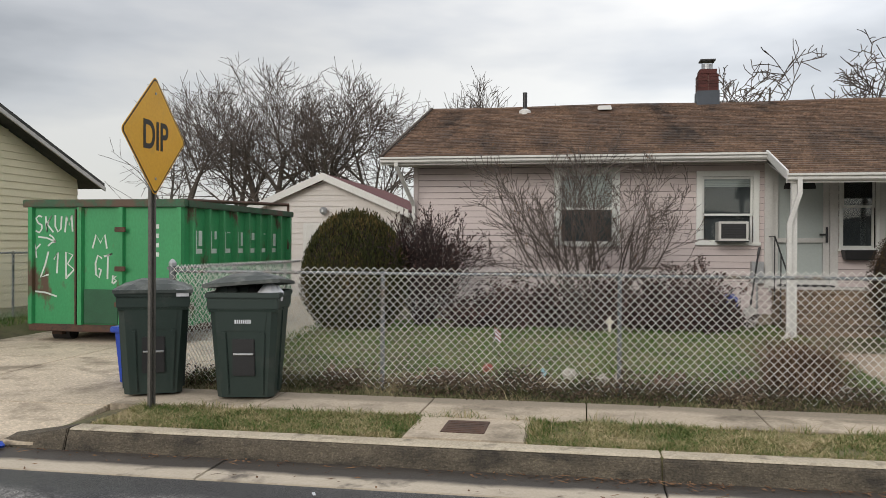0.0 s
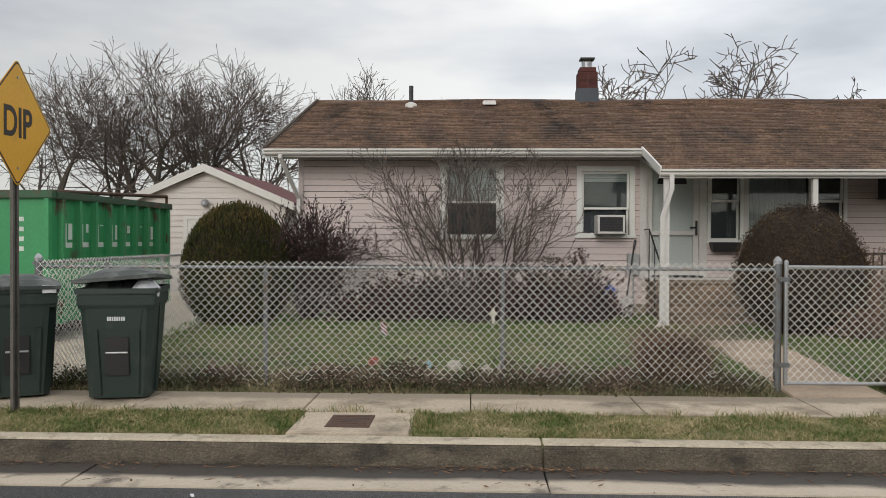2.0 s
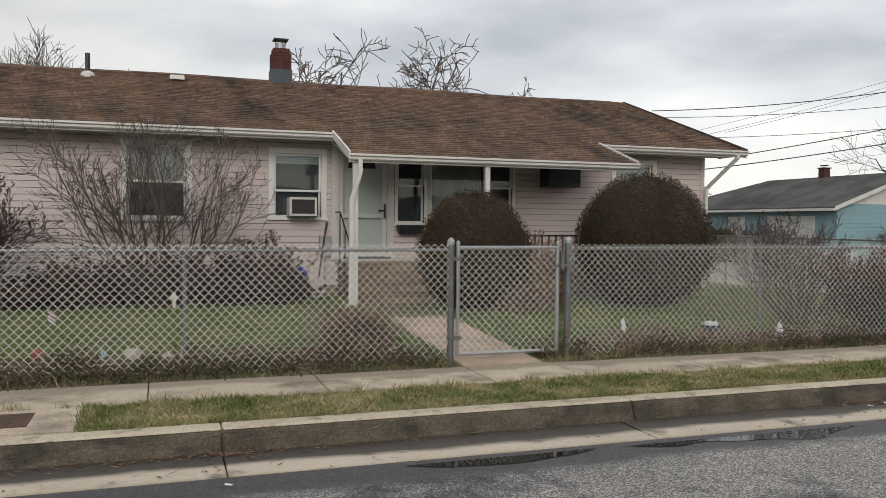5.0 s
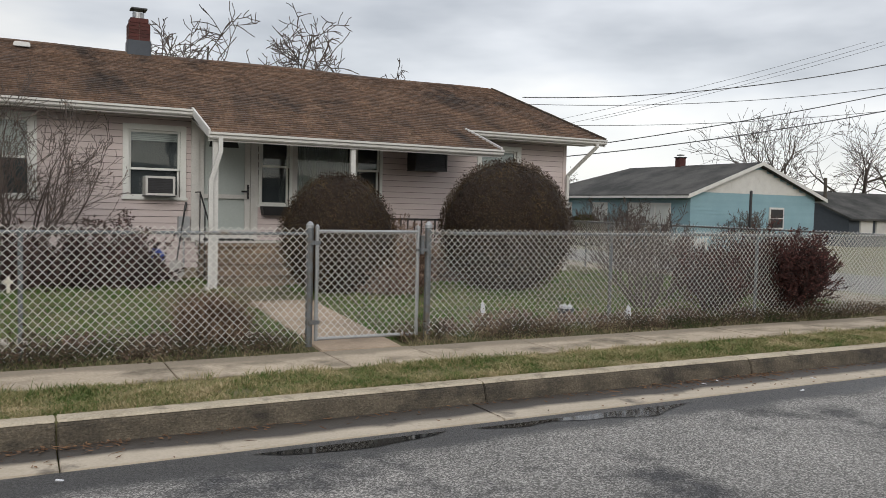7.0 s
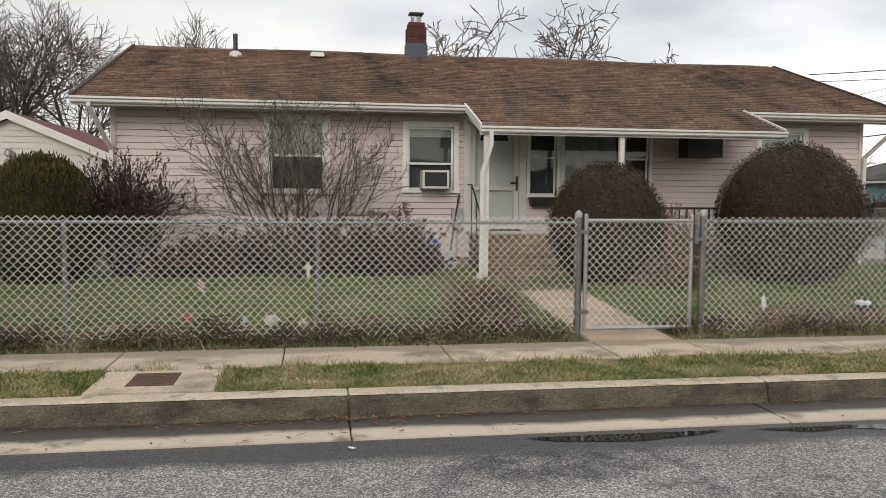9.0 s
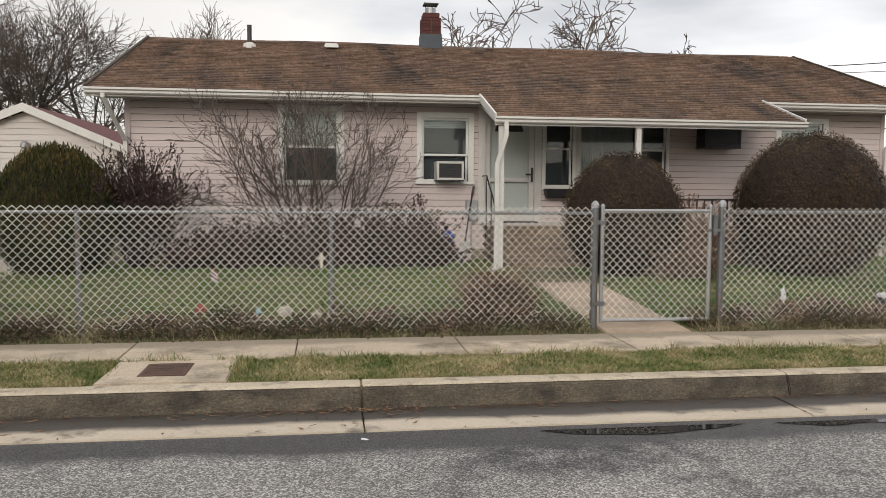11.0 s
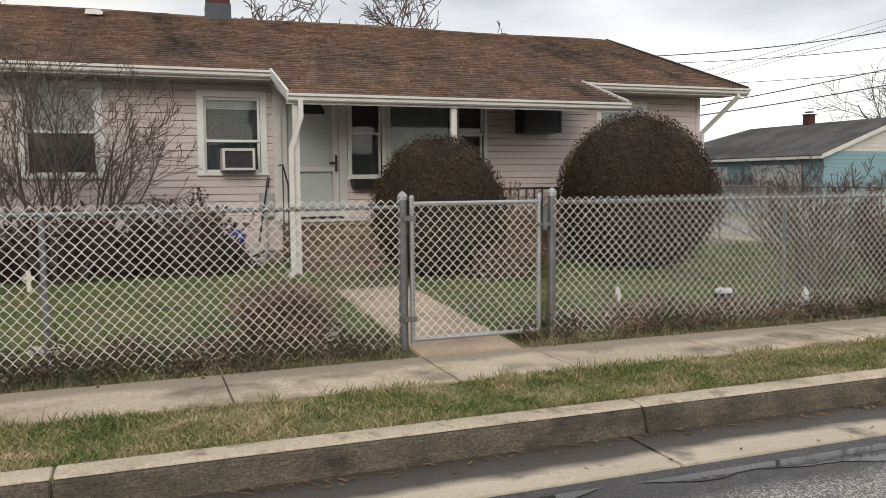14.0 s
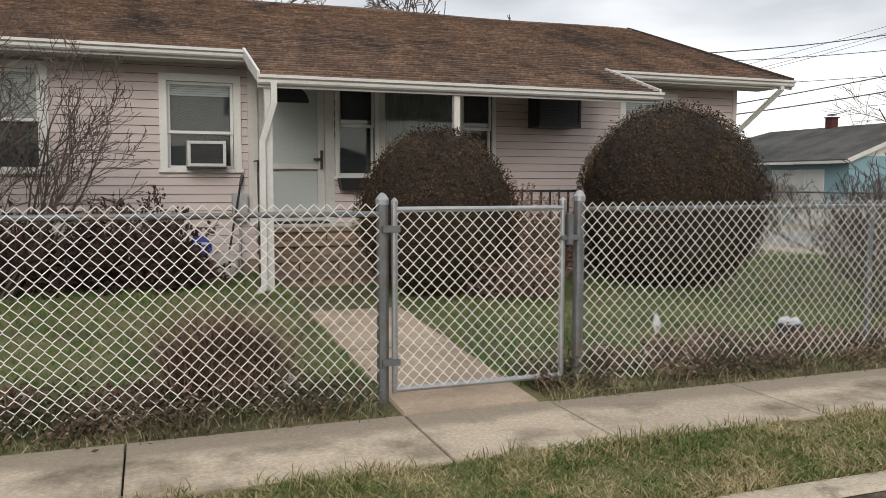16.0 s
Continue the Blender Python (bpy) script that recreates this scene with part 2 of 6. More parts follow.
M_ASPHALT = mat("asphalt", (0.275, 0.264, 0.25), (0.165, 0.16, 0.152), 0.85, 0.9, 220, 0.5, dirt=(0.052, 0.052, 0.055), dirt_scale=0.5, dirt_lo=0.515, dirt_hi=0.60, speck=0.95, speck_scale=115, damp=(4.72, 4.88, (0.040, 0.040, 0.041), 0.45))
M_PUDDLE = mat("shallow_water", (0.02, 0.02, 0.02), (0.015, 0.015, 0.015), 0.04, 2.0, 20, 0.02)
M_CONC = mat("concrete", (0.52, 0.435, 0.335), (0.40, 0.33, 0.25), 0.9, 1.6, 45, 0.25, dirt=(0.17, 0.14, 0.10), dirt_scale=2.2, dirt_lo=0.47, dirt_hi=0.68, objrand=0.06, speck=0.10, speck_scale=70, damp=(7.22, 7.35, (0.27, 0.225, 0.17), 0.92))
M_GUTTER = mat("gutter_concrete", (0.52, 0.45, 0.36), (0.42, 0.36, 0.28), 0.85, 2.2, 50, 0.25, dirt=(0.10, 0.085, 0.07), dirt_scale=2.5, dirt_lo=0.56, dirt_hi=0.70, damp=(5.38, 5.47, (0.045, 0.037, 0.03), 0.55))
# kerb in two tones: a dark mottled face, a pale top strip
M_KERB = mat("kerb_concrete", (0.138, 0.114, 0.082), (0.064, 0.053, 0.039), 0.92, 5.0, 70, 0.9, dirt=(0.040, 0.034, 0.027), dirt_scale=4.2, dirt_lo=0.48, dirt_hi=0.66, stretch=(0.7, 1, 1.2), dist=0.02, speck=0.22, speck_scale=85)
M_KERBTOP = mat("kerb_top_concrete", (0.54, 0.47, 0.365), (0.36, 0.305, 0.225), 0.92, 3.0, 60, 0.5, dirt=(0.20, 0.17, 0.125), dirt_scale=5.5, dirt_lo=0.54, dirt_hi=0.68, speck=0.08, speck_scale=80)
M_PATH = mat("tan_path_concrete", (0.46, 0.36, 0.27), (0.35, 0.27, 0.20), 0.9, 1.6, 45, 0.25, dirt=(0.24, 0.19, 0.14), dirt_scale=1.5)
M_DRIVE = mat("driveway_concrete", (0.62, 0.52, 0.40), (0.44, 0.365, 0.275), 0.9, 1.4, 40, 0.35, dirt=(0.26, 0.21, 0.155), dirt_scale=1.7, dirt_lo=0.50, dirt_hi=0.66, speck=0.15, speck_scale=45)
M_SOIL = mat("soil_and_thatch", (0.085, 0.10, 0.03), (0.17, 0.14, 0.08), 0.95, 2.2, 40, 0.5, dirt=(0.06, 0.05, 0.03), dirt_scale=1.4)
M_HOUSEROW = mat("far_side_of_street", (0.16, 0.15, 0.14), (0.09, 0.085, 0.08), 0.9, 0.3, 4, 0.2)
M_SIDING = mat("mauve_vinyl_siding", (0.60, 0.515, 0.50), (0.55, 0.47, 0.455), 0.55, 1.2, 30, 0.03, objrand=0.035, stretch=(0.4, 1, 3))
M_WHITE = mat("white_trim", (0.64, 0.63, 0.605), (0.55, 0.54, 0.515), 0.5, 3, 40, 0.04, dirt=(0.45, 0.43, 0.38), dirt_scale=3.0, dirt_lo=0.62, dirt_hi=0.85)
M_CASING = mat("white_window_casing", (0.76, 0.77, 0.74), (0.68, 0.69, 0.66), 0.45, 3, 40, 0.04)
M_SOFFIT = mat("soffit_board", (0.55, 0.53, 0.50), None, 0.7, 3, 30, 0.05)
M_SHINGLE = mat("asphalt_shingle", (0.158, 0.097, 0.063), (0.088, 0.056, 0.041), 0.95, 1.6, 60, 0.5, island=0.28, dirt=(0.036, 0.027, 0.023), dirt_scale=0.85, dirt_lo=0.49, dirt_hi=0.66, stretch=(1.2, 0.4, 0.4), speck=0.35, speck_scale=28)
M_ROOFBASE = mat("roof_underlay", (0.07, 0.05, 0.038), None, 0.95)
M_GLASS = glass_mat("window_glass")
# room surfaces near black: the dimness indoors is put into their colour
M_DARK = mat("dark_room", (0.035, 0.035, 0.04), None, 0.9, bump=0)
M_BLIND = mat("window_blind", (0.58, 0.60, 0.58), (0.48, 0.50, 0.49), 0.7, 2, 30, 0.05)
M_DOOR = mat("white_door", (0.50, 0.55, 0.53), (0.45, 0.50, 0.48), 0.4, 2, 30, 0.02)
M_BLACK = mat("black_metal", (0.025, 0.025, 0.027), None, 0.45, bump=0.05)
M_GALV = mat("galvanised_steel", (0.42, 0.43, 0.44), (0.32, 0.33, 0.34), 0.45, 9, 60, 0.08, metal=0.75)
M_WIRE = mat("chain_link_wire", (0.86, 0.85, 0.80), (0.74, 0.73, 0.69), 0.5, 4, 30, 0.0, metal=0.0)
M_POST = mat("weathered_fence_post", (0.20, 0.215, 0.225), (0.14, 0.15, 0.158), 0.5, 9, 60, 0.08, metal=0.6, dirt=(0.16, 0.13, 0.10), dirt_scale=5)
M_STONE = mat("tan_step_stone", (0.29, 0.21, 0.145), (0.17, 0.125, 0.09), 0.9, 4, 40, 0.4, objrand=0.32)
M_BRICK = mat("red_brick", (0.10, 0.03, 0.025), (0.06, 0.022, 0.02), 0.9, 8, 60, 0.35, objrand=0.2)
M_FLASH = mat("slate_blue_flashing", (0.06, 0.072, 0.09), None, 0.6)
M_YELLOW = mat("sign_yellow", (0.74, 0.40, 0.03), (0.66, 0.34, 0.025), 0.45, 2, 40, 0.03, dirt=(0.45, 0.26, 0.05), dirt_scale=3, dirt_lo=0.6, dirt_hi=0.9)
M_SIGNBLACK = mat("sign_black", (0.03, 0.025, 0.02), None, 0.5, bump=0)
M_STEELPOST = mat("brown_steel_post", (0.10, 0.095, 0.085), (0.15, 0.14, 0.125), 0.6, 6, 60, 0.1, metal=0.4)
M_BIN = mat("dark_green_plastic", (0.016, 0.032, 0.027), (0.022, 0.038, 0.033), 0.5, 5, 70, 0.06, dirt=(0.06, 0.065, 0.06), dirt_scale=3, dirt_lo=0.58, dirt_hi=0.85)
M_BINLID = mat("grey_green_lid", (0.04, 0.05, 0.047), (0.03, 0.04, 0.037), 0.45, 5, 60, 0.05, dirt=(0.14, 0.15, 0.14), dirt_scale=4)
M_PAPER = mat("white_paper", (0.72, 0.74, 0.78), None, 0.7)
M_BLUE = mat("blue_plastic", (0.02, 0.07, 0.45), None, 0.4)
M_GREEN = mat("container_green_paint", (0.035, 0.29, 0.105), (0.025, 0.225, 0.08), 0.5, 2.0, 40, 0.1, dirt=(0.085, 0.05, 0.03), dirt_scale=2.4, dirt_lo=0.565, dirt_hi=0.64, stretch=(1, 1, 0.5))
M_RUST = mat("rusty_steel", (0.11, 0.055, 0.035), (0.05, 0.035, 0.028), 0.85, 6, 50, 0.4)
M_CHALK = mat("white_spray_paint", (0.62, 0.70, 0.64), None, 0.8)
M_GARAGE = mat("cream_siding", (0.60, 0.56, 0.53), (0.55, 0.51, 0.48), 0.6, 1.5, 30, 0.03, objrand=0.03)
M_REDROOF = mat("dark_red_roof", (0.13, 0.035, 0.035), (0.09, 0.03, 0.03), 0.9, 6, 50, 0.3)
M_CREAM = mat("yellow_cream_siding", (0.66, 0.60, 0.42), (0.61, 0.55, 0.38), 0.6, 1.5, 30, 0.03, objrand=0.03)
M_DKROOF = mat("charcoal_roof", (0.050, 0.049, 0.048), (0.095, 0.092, 0.086), 0.95, 1.2, 50, 0.3, dirt=(0.024, 0.025, 0.024), dirt_scale=0.5, dirt_lo=0.42, dirt_hi=0.62)
M_BLUESIDE = mat("light_blue_siding", (0.23, 0.37, 0.42), (0.20, 0.33, 0.38), 0.6, 1.5, 30, 0.03, objrand=0.03)
M_BARK = mat("grey_bark", (0.10, 0.085, 0.07), (0.055, 0.047, 0.04), 0.95, 6, 40, 0.5)
M_TWIG = mat("winter_twig", (0.115, 0.092, 0.08), (0.07, 0.056, 0.049), 0.95, 3, 30, 0.0)
M_SHRUBTWIG = mat("grey_shrub_twig", (0.125, 0.10, 0.088), (0.07, 0.055, 0.048), 0.95, 3, 30, 0.0)
M_DARKTWIG = mat("dark_reddish_twig", (0.062, 0.040, 0.037), (0.030, 0.021, 0.020), 0.95, 3, 30, 0.0)
M_DRYSTEM = mat("pinkish_dry_stem", (0.27, 0.19, 0.15), (0.14, 0.095, 0.075), 0.95, 3, 30, 0.0)
M_REDTWIG = mat("reddish_shrub_twig", (0.12, 0.074, 0.066), (0.06, 0.038, 0.034), 0.95, 3, 30, 0.0)
B_LAWN = blades("lawn_blade", [(0.15, (0.035, 0.095, 0.017)), (0.9, (0.36, 0.31, 0.16)), (0.5, (0.085, 0.17, 0.036)), (0.72, (0.19, 0.215, 0.075))])
B_VERGE = blades("verge_blade", [(0.12, (0.035, 0.075, 0.014)), (0.88, (0.58, 0.47, 0.30)), (0.34, (0.095, 0.145, 0.035)), (0.55, (0.26, 0.225, 0.105))])
B_DRY = blades("dry_grass_blade", [(0.1, (0.03, 0.06, 0.014)), (0.95, (0.62, 0.52, 0.35)), (0.42, (0.075, 0.085, 0.035)), (0.68, (0.30, 0.25, 0.15))])
B_TUFT = blades("reddish_dry_tuft", [(0.1, (0.035, 0.022, 0.016)), (0.9, (0.50, 0.37, 0.25)), (0.5, (0.14, 0.085, 0.06))])
B_HEDGE = blades("bronzed_hedge_leaf", [(0.1, (0.018, 0.011, 0.007)), (0.9, (0.15, 0.082, 0.042)), (0.5, (0.048, 0.028, 0.016)), (0.7, (0.07, 0.05, 0.02))], 0.6)
B_EVER = blades("evergreen_spray", [(0.1, (0.014, 0.022, 0.006)), (0.9, (0.13, 0.085, 0.03)), (0.5, (0.042, 0.044, 0.012))])
B_RED = blades("maroon_leaf", [(0.1, (0.028, 0.012, 0.011)), (0.9, (0.15, 0.055, 0.045)), (0.5, (0.065, 0.026, 0.022))])
B_DARK = blades("dark_withered_leaf", [(0.1, (0.014, 0.010, 0.009)), (0.9, (0.17, 0.095, 0.08)), (0.5, (0.050, 0.029, 0.026))])
B_LEAF = blades("dead_leaf", [(0.1, (0.06, 0.035, 0.025)), (0.9, (0.30, 0.18, 0.10)), (0.5, (0.15, 0.085, 0.05))])

# ---- ground, road, kerb, pavement ----
xs = steps(-400, -40, 60) + steps(-30, 40, 1.0) + steps(60, 400, 60)
ys = steps(-400, -40, 60) + steps(-30, 5, 7) + [5.79, 5.81] + [6.2, 6.6, 6.79, 6.81, 7.45, 7.47] + steps(7.8, 15, 0.4) + steps(16, 60, 4) + steps(90, 600, 90)
structure("ground", grid_mesh(xs, ys, ground_z), M_SOIL, "winter lawn and bare soil around the houses")


def slab(x0, x1, y0, y1, z0, z1, jitter=0.0):
    m = Mesh()
    dz = [random.uniform(-jitter, jitter) for _ in range(4)]
    m.hexa([(x0, y0, z0), (x1, y0, z0), (x1, y1, z0), (x0, y1, z0), (x0, y0, z1 + dz[0]), (x1, y0, z1 + dz[1]), (x1, y1, z1 + dz[2]), (x0, y1, z1 + dz[3])])
    return m


road = structure("road", grid_mesh(steps(-60, 13, 0.7) + steps(16, 60, 4), steps(-30, 5.2, 0.44), lambda x, y: 0.012 * clamp((5.2 - y) / 3)), M_ASPHALT, "worn grey asphalt street with dark patches")
side_road = structure("road_side", Mesh().quad((15.1, 5.2, 0.06), (22.0, 5.2, 0.0), (22.0, 120, 0.0), (15.1, 120, 0.06)), M_ASPHALT, "asphalt side street beyond the yard")


def band(name, x0, x1, y_of, y_top, lift, material, label, seed):
    """A strip of damp or dirt with a wandering edge, lying on the road."""
    ph = [random.Random(seed).uniform(0, 6.3) for _ in range(3)]
    m = Mesh()
    xs_ = steps(x0, x1, 0.03)
    for x in xs_:
        e = 0.62 + 0.2 * math.sin(1.7 * x + ph[0]) + 0.15 * math.sin(4.3 * x + ph[1]) + 0.07 * math.sin(11 * x + ph[2]) + 0.05 * noise.noise((x * 9, seed, 0))
        taper = min(1, (x - x0) / 0.5, (x1 - x) / 0.5)
        yy = y_top - (y_top - y_of) * max(0.02, e) * max(0.02, taper)
        m.v += [(x, yy, lift), (x, y_top, lift)]
    for i in range(len(xs_) - 1):
        m.f.append((2 * i, 2 * i + 2, 2 * i + 3, 2 * i + 1))
    return tagged(part(name, m, material), label, name.split("_")[0], kind="structure")


band("puddle", 2.5, 3.9, 4.82, 5.10, 0.0052, M_PUDDLE, "thin puddle along the gutter's edge", 5)
band("puddle", 4.1, 6.2, 4.80, 5.09, 0.0052, M_PUDDLE, "thin puddle along the gutter's edge", 9)
gutter_ob = tagged(new("gutter"), "pale concrete gutter strip along the kerb", "gutter", kind="structure")
for a, b in ((-60, -7.5), (-7.49, -1.72), (-1.71, 1.385), (1.395, 4.45), (4.46, 7.68), (7.69, 11.0), (11.01, 60)):
    part("gutter_slab", slab(a, b, 5.205, 5.735, -0.05, 0.008, 0.002), M_GUTTER, gutter_ob, bevel=0.006)
kerb = tagged(new("kerb"), "weathered concrete kerb, dark on its face and pale along its top", "kerb", kind="structure")
for a, b in ((-60, -7.0), (-3.05, 1.386), (1.398, 4.6), (4.606, 7.69), (7.70, 13.0)):
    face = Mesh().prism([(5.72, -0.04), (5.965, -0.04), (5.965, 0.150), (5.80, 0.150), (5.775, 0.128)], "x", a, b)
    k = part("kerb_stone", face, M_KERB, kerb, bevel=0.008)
    part("kerb_top", Mesh().prism([(5.79, 0.148), (5.962, 0.152), (5.962, 0.163), (5.815, 0.163)], "x", a, b), M_KERBTOP, k, "pale top strip", bevel=0.006)
ramp = Mesh().hexa([(-3.75, 5.72, -0.04), (-3.06, 5.72, -0.04), (-3.06, 5.965, -0.04), (-3.75, 5.965, -0.04), (-3.75, 5.79, 0.03), (-3.06, 5.79, 0.160), (-3.06, 5.965, 0.162), (-3.75, 5.965, 0.05)])
part("kerb_ramp", ramp, M_KERB, kerb, "kerb end falling to the driveway", bevel=0.008)

sidewalk = tagged(new("pavement"), "pale concrete pavement in jointed slabs", "pavement", kind="structure")
joints = [-12, -10.5, -9, -7.5, -3.3, -1.95, -0.5, 0.89, 2.32, 3.80, 4.72, 6.06, 7.5, 8.95, 10.4, 11.9, 13.4]
for a, b in zip(joints[:-1], joints[1:]):
    if a != -7.5:
        part("paving_slab", slab(a + 0.005, b - 0.005, 6.73, 7.53, 0.0, 0.172, 0.004), M_CONC, sidewalk, bevel=0.004)
part("utility_slab", slab(-0.46, 0.44, 5.97, 6.722, 0.0, 0.170, 0.003), M_CONC, sidewalk, "slab round the meter cover", bevel=0.008)
path = tagged(new("front_path"), "concrete path from the gate to the porch steps", "path", kind="structure")
for a, b in ((7.54, 9.0), (9.01, 10.45)):
    za, zb = ground_z(4.2, a) + 0.022, ground_z(4.2, b) + 0.022
    part("paving_slab", Mesh().hexa([(3.80, a, 0), (4.66, a, 0), (4.66, b, 0), (3.80, b, 0), (3.80, a, za), (4.66, a, za), (4.66, b, zb), (3.80, b, zb)]), M_PATH, path, bevel=0.008)
drive = tagged(new("driveway"), "cracked concrete driveway beside the house", "driveway", kind="structure")
for a, b in ((5.745, 6.72), (6.73, 9.2), (9.21, 12.3), (12.31, 15.4), (15.41, 19.9)):
    for c, d in ((-7.45, -5.38), (-5.37, -3.32)):
        z = 0.045 + 0.12 * clamp((a - 5.7) / 1.2) + 0.02 * max(0, a - 7) * 0.4
        z2 = 0.045 + 0.12 * clamp((b - 5.7) / 1.2) + 0.02 * max(0, b - 7) * 0.4
        part("drive_slab", Mesh().hexa([(c, a, -0.1), (d, a, -0.1), (d, b, -0.1), (c, b, -0.1), (c, a, z), (d, a, z), (d, b, z2), (c, b, z2)]), M_DRIVE, drive, bevel=0.006)
side_walk = structure("pavement_side", slab(13.45, 15.1, 5.8, 110, -0.1, 0.15), M_CONC, "pavement along the side street")

# an unseen wall added for the far side of the street, which only the windows and puddles mirror
far_side = Mesh()
fx = steps(-70, 80, 2.5)
for x in fx:
    h = 3.5 + 1.3 * noise.noise((x * 0.07, 4.0, 0)) + 0.7 * noise.noise((x * 0.31, 9.0, 0))
    far_side.v += [(x, -24, -0.1), (x, -24, h), (x, -25, h), (x, -25, -0.1)]
for i in range(len(fx) - 1):
    for k in range(3):
        a = 4 * i + k
        far_side.f.append((a, a + 1, a + 5, a + 4))
structure("backdrop", far_side, M_HOUSEROW, "plain unseen backdrop standing for the buildings across the street")

# ---- the pink house ----
X0, X1, YF, YB, ZB, ZT = -1.94, 10.96, 13.56, 21.0, 0.25, 2.98
EAVE_Y, EAVE_Z, RIDGE_Y, RIDGE_Z = 12.90, 3.0, 17.3, 4.50
SLOPE = (RIDGE_Z - EAVE_Z) / (RIDGE_Y - EAVE_Y)
house = thing("pink_house", "single-storey house with mauve clapboard siding and brown roof", "house")
# openings in the front wall: x0, x1, z0, z1
OPEN = [(0.46, 1.33, 1.63, 2.77), (2.70, 3.47, 1.66, 2.70), (3.76, 4.60, 0.95, 2.90), (4.78, 6.92, 1.58, 2.86), (9.02, 9.82, 1.62, 2.72)]


def wall_cells(a, b, z0, z1, holes):
    """The rectangles that remain of a wall round its openings."""
    cuts = sorted({a, b, *[h[0] for h in holes], *[h[1] for h in holes]})
    for u, w in zip(cuts[:-1], cuts[1:]):
        inside = sorted((h[2], h[3]) for h in holes if h[0] <= u and h[1] >= w)
        z = z0
        for p, q in inside:
            if q <= z or p >= z1:
                continue
            if p > z:
                yield u, w, z, p
            z = q
        if z < z1:
            yield u, w, z, z1


core = Mesh()
for u, w, p, q in wall_cells(X0 + 0.02, X1 - 0.02, ZB, ZT, OPEN):
    core.box(u, w, YF, YF + 0.18, p, q)
core.box(X0 + 0.02, X0 + 0.2, YF + 0.18, YB, ZB, ZT).box(X1 - 0.2, X1 - 0.02, YF + 0.18, YB, ZB, ZT).box(X0 + 0.2, X1 - 0.2, YB - 0.18, YB, ZB, ZT)
# core coloured dark so the gaps between boards read as shadow lines
part("wall", core, mat("siding_gap_shade", (0.15, 0.12, 0.115), (0.12, 0.10, 0.095), 0.95), house)
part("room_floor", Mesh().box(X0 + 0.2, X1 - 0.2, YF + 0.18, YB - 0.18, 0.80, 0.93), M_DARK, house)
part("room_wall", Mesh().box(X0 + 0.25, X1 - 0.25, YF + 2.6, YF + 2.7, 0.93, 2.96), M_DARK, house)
part("ceiling_board", Mesh().box(X0, X1, YF, YB, ZT, ZT + 0.05), M_SOFFIT, house)
part("foundation", Mesh().box(X0 + 0.03, X1 - 0.03, YF - 0.004, YF + 0.02, 0.15, 0.62), M_CONC, house, "grey block foundation")
for x in (X0, X1):
    s = 1 if x > 0 else -1
    g = Mesh().prism([(YF + 0.02, ZT), (YB - 0.02, ZT), (RIDGE_Y, RIDGE_Z - 0.12)], "x", x - 0.09 - 0.07 * s, x + 0.09 - 0.07 * s)
    part("gable_wall", g, M_SIDING, house)


def siding(parent, a, b, z0, z1, y, holes, course, material, axis="x", out=-1, clip=None):
    """Clapboards: each course a wedge that leans out at its foot, cut round the openings."""
    n = int(round((z1 - z0) / course))
    for i in range(n):
        lo, hi = z0 + i * course + 0.006, z0 + (i + 1) * course
        aa, bb = (a, b) if clip is None else clip(lo)
        if bb - aa < 0.05:
            continue
        for u, w, p, q in wall_cells(aa, bb, lo, hi, [(h[0] - 0.03, h[1] + 0.03, h[2] - 0.03, h[3] + 0.03) for h in holes]):
            if q - p < 0.02:
                continue
            t0, t1 = 0.023 - 0.016 * (p - lo) / course, 0.004
            part("siding_board", Mesh().prism([(y, p), (y + out * t0, p), (y + out * t1, q), (y, q)], axis, u, w), material, parent)


siding(house, X0, X1, 0.53, ZT, YF, OPEN, 0.102, M_SIDING)
for x in (X0, X1):
    part("corner_board", Mesh().box(x - 0.04, x + 0.04, YF - 0.03, YF + 0.05, 0.5, ZT), M_SIDING, house, bevel=0.004)

# roof: boards, then the shingles laid in courses
roof = part("roof", Mesh().prism([(EAVE_Y, EAVE_Z - 0.02), (RIDGE_Y, RIDGE_Z - 0.02), (2 * RIDGE_Y - EAVE_Y, EAVE_Z - 0.02), (2 * RIDGE_Y - EAVE_Y, EAVE_Z - 0.10), (RIDGE_Y, RIDGE_Z - 0.10), (EAVE_Y, EAVE_Z - 0.10)], "x", -2.36, 11.42), M_ROOFBASE, house)
PX0, PX1, PEAVE_Y = 3.56, 8.28, 11.66
PEAVE_Z = EAVE_Z - SLOPE * (EAVE_Y - PEAVE_Y)
part("porch_roof", Mesh().prism([(PEAVE_Y, PEAVE_Z - 0.02), (EAVE_Y, EAVE_Z - 0.02), (EAVE_Y, EAVE_Z - 0.10), (PEAVE_Y, PEAVE_Z - 0.10)], "x", PX0, PX1), M_ROOFBASE, house)
sh = Mesh()
rnd = random.Random(4)
EXPO = 0.135
cosr = 1 / math.hypot(1, SLOPE)


def sag(x, y):
    """The old roof dips a little between its rafters."""
    return 0.018 * math.sin(x * 0.8 + 0.5) * math.sin(math.pi * clamp((y - EAVE_Y) / (RIDGE_Y - EAVE_Y))) + (0.012 * math.sin(1.3 * x) if y > RIDGE_Y - 0.3 else 0)


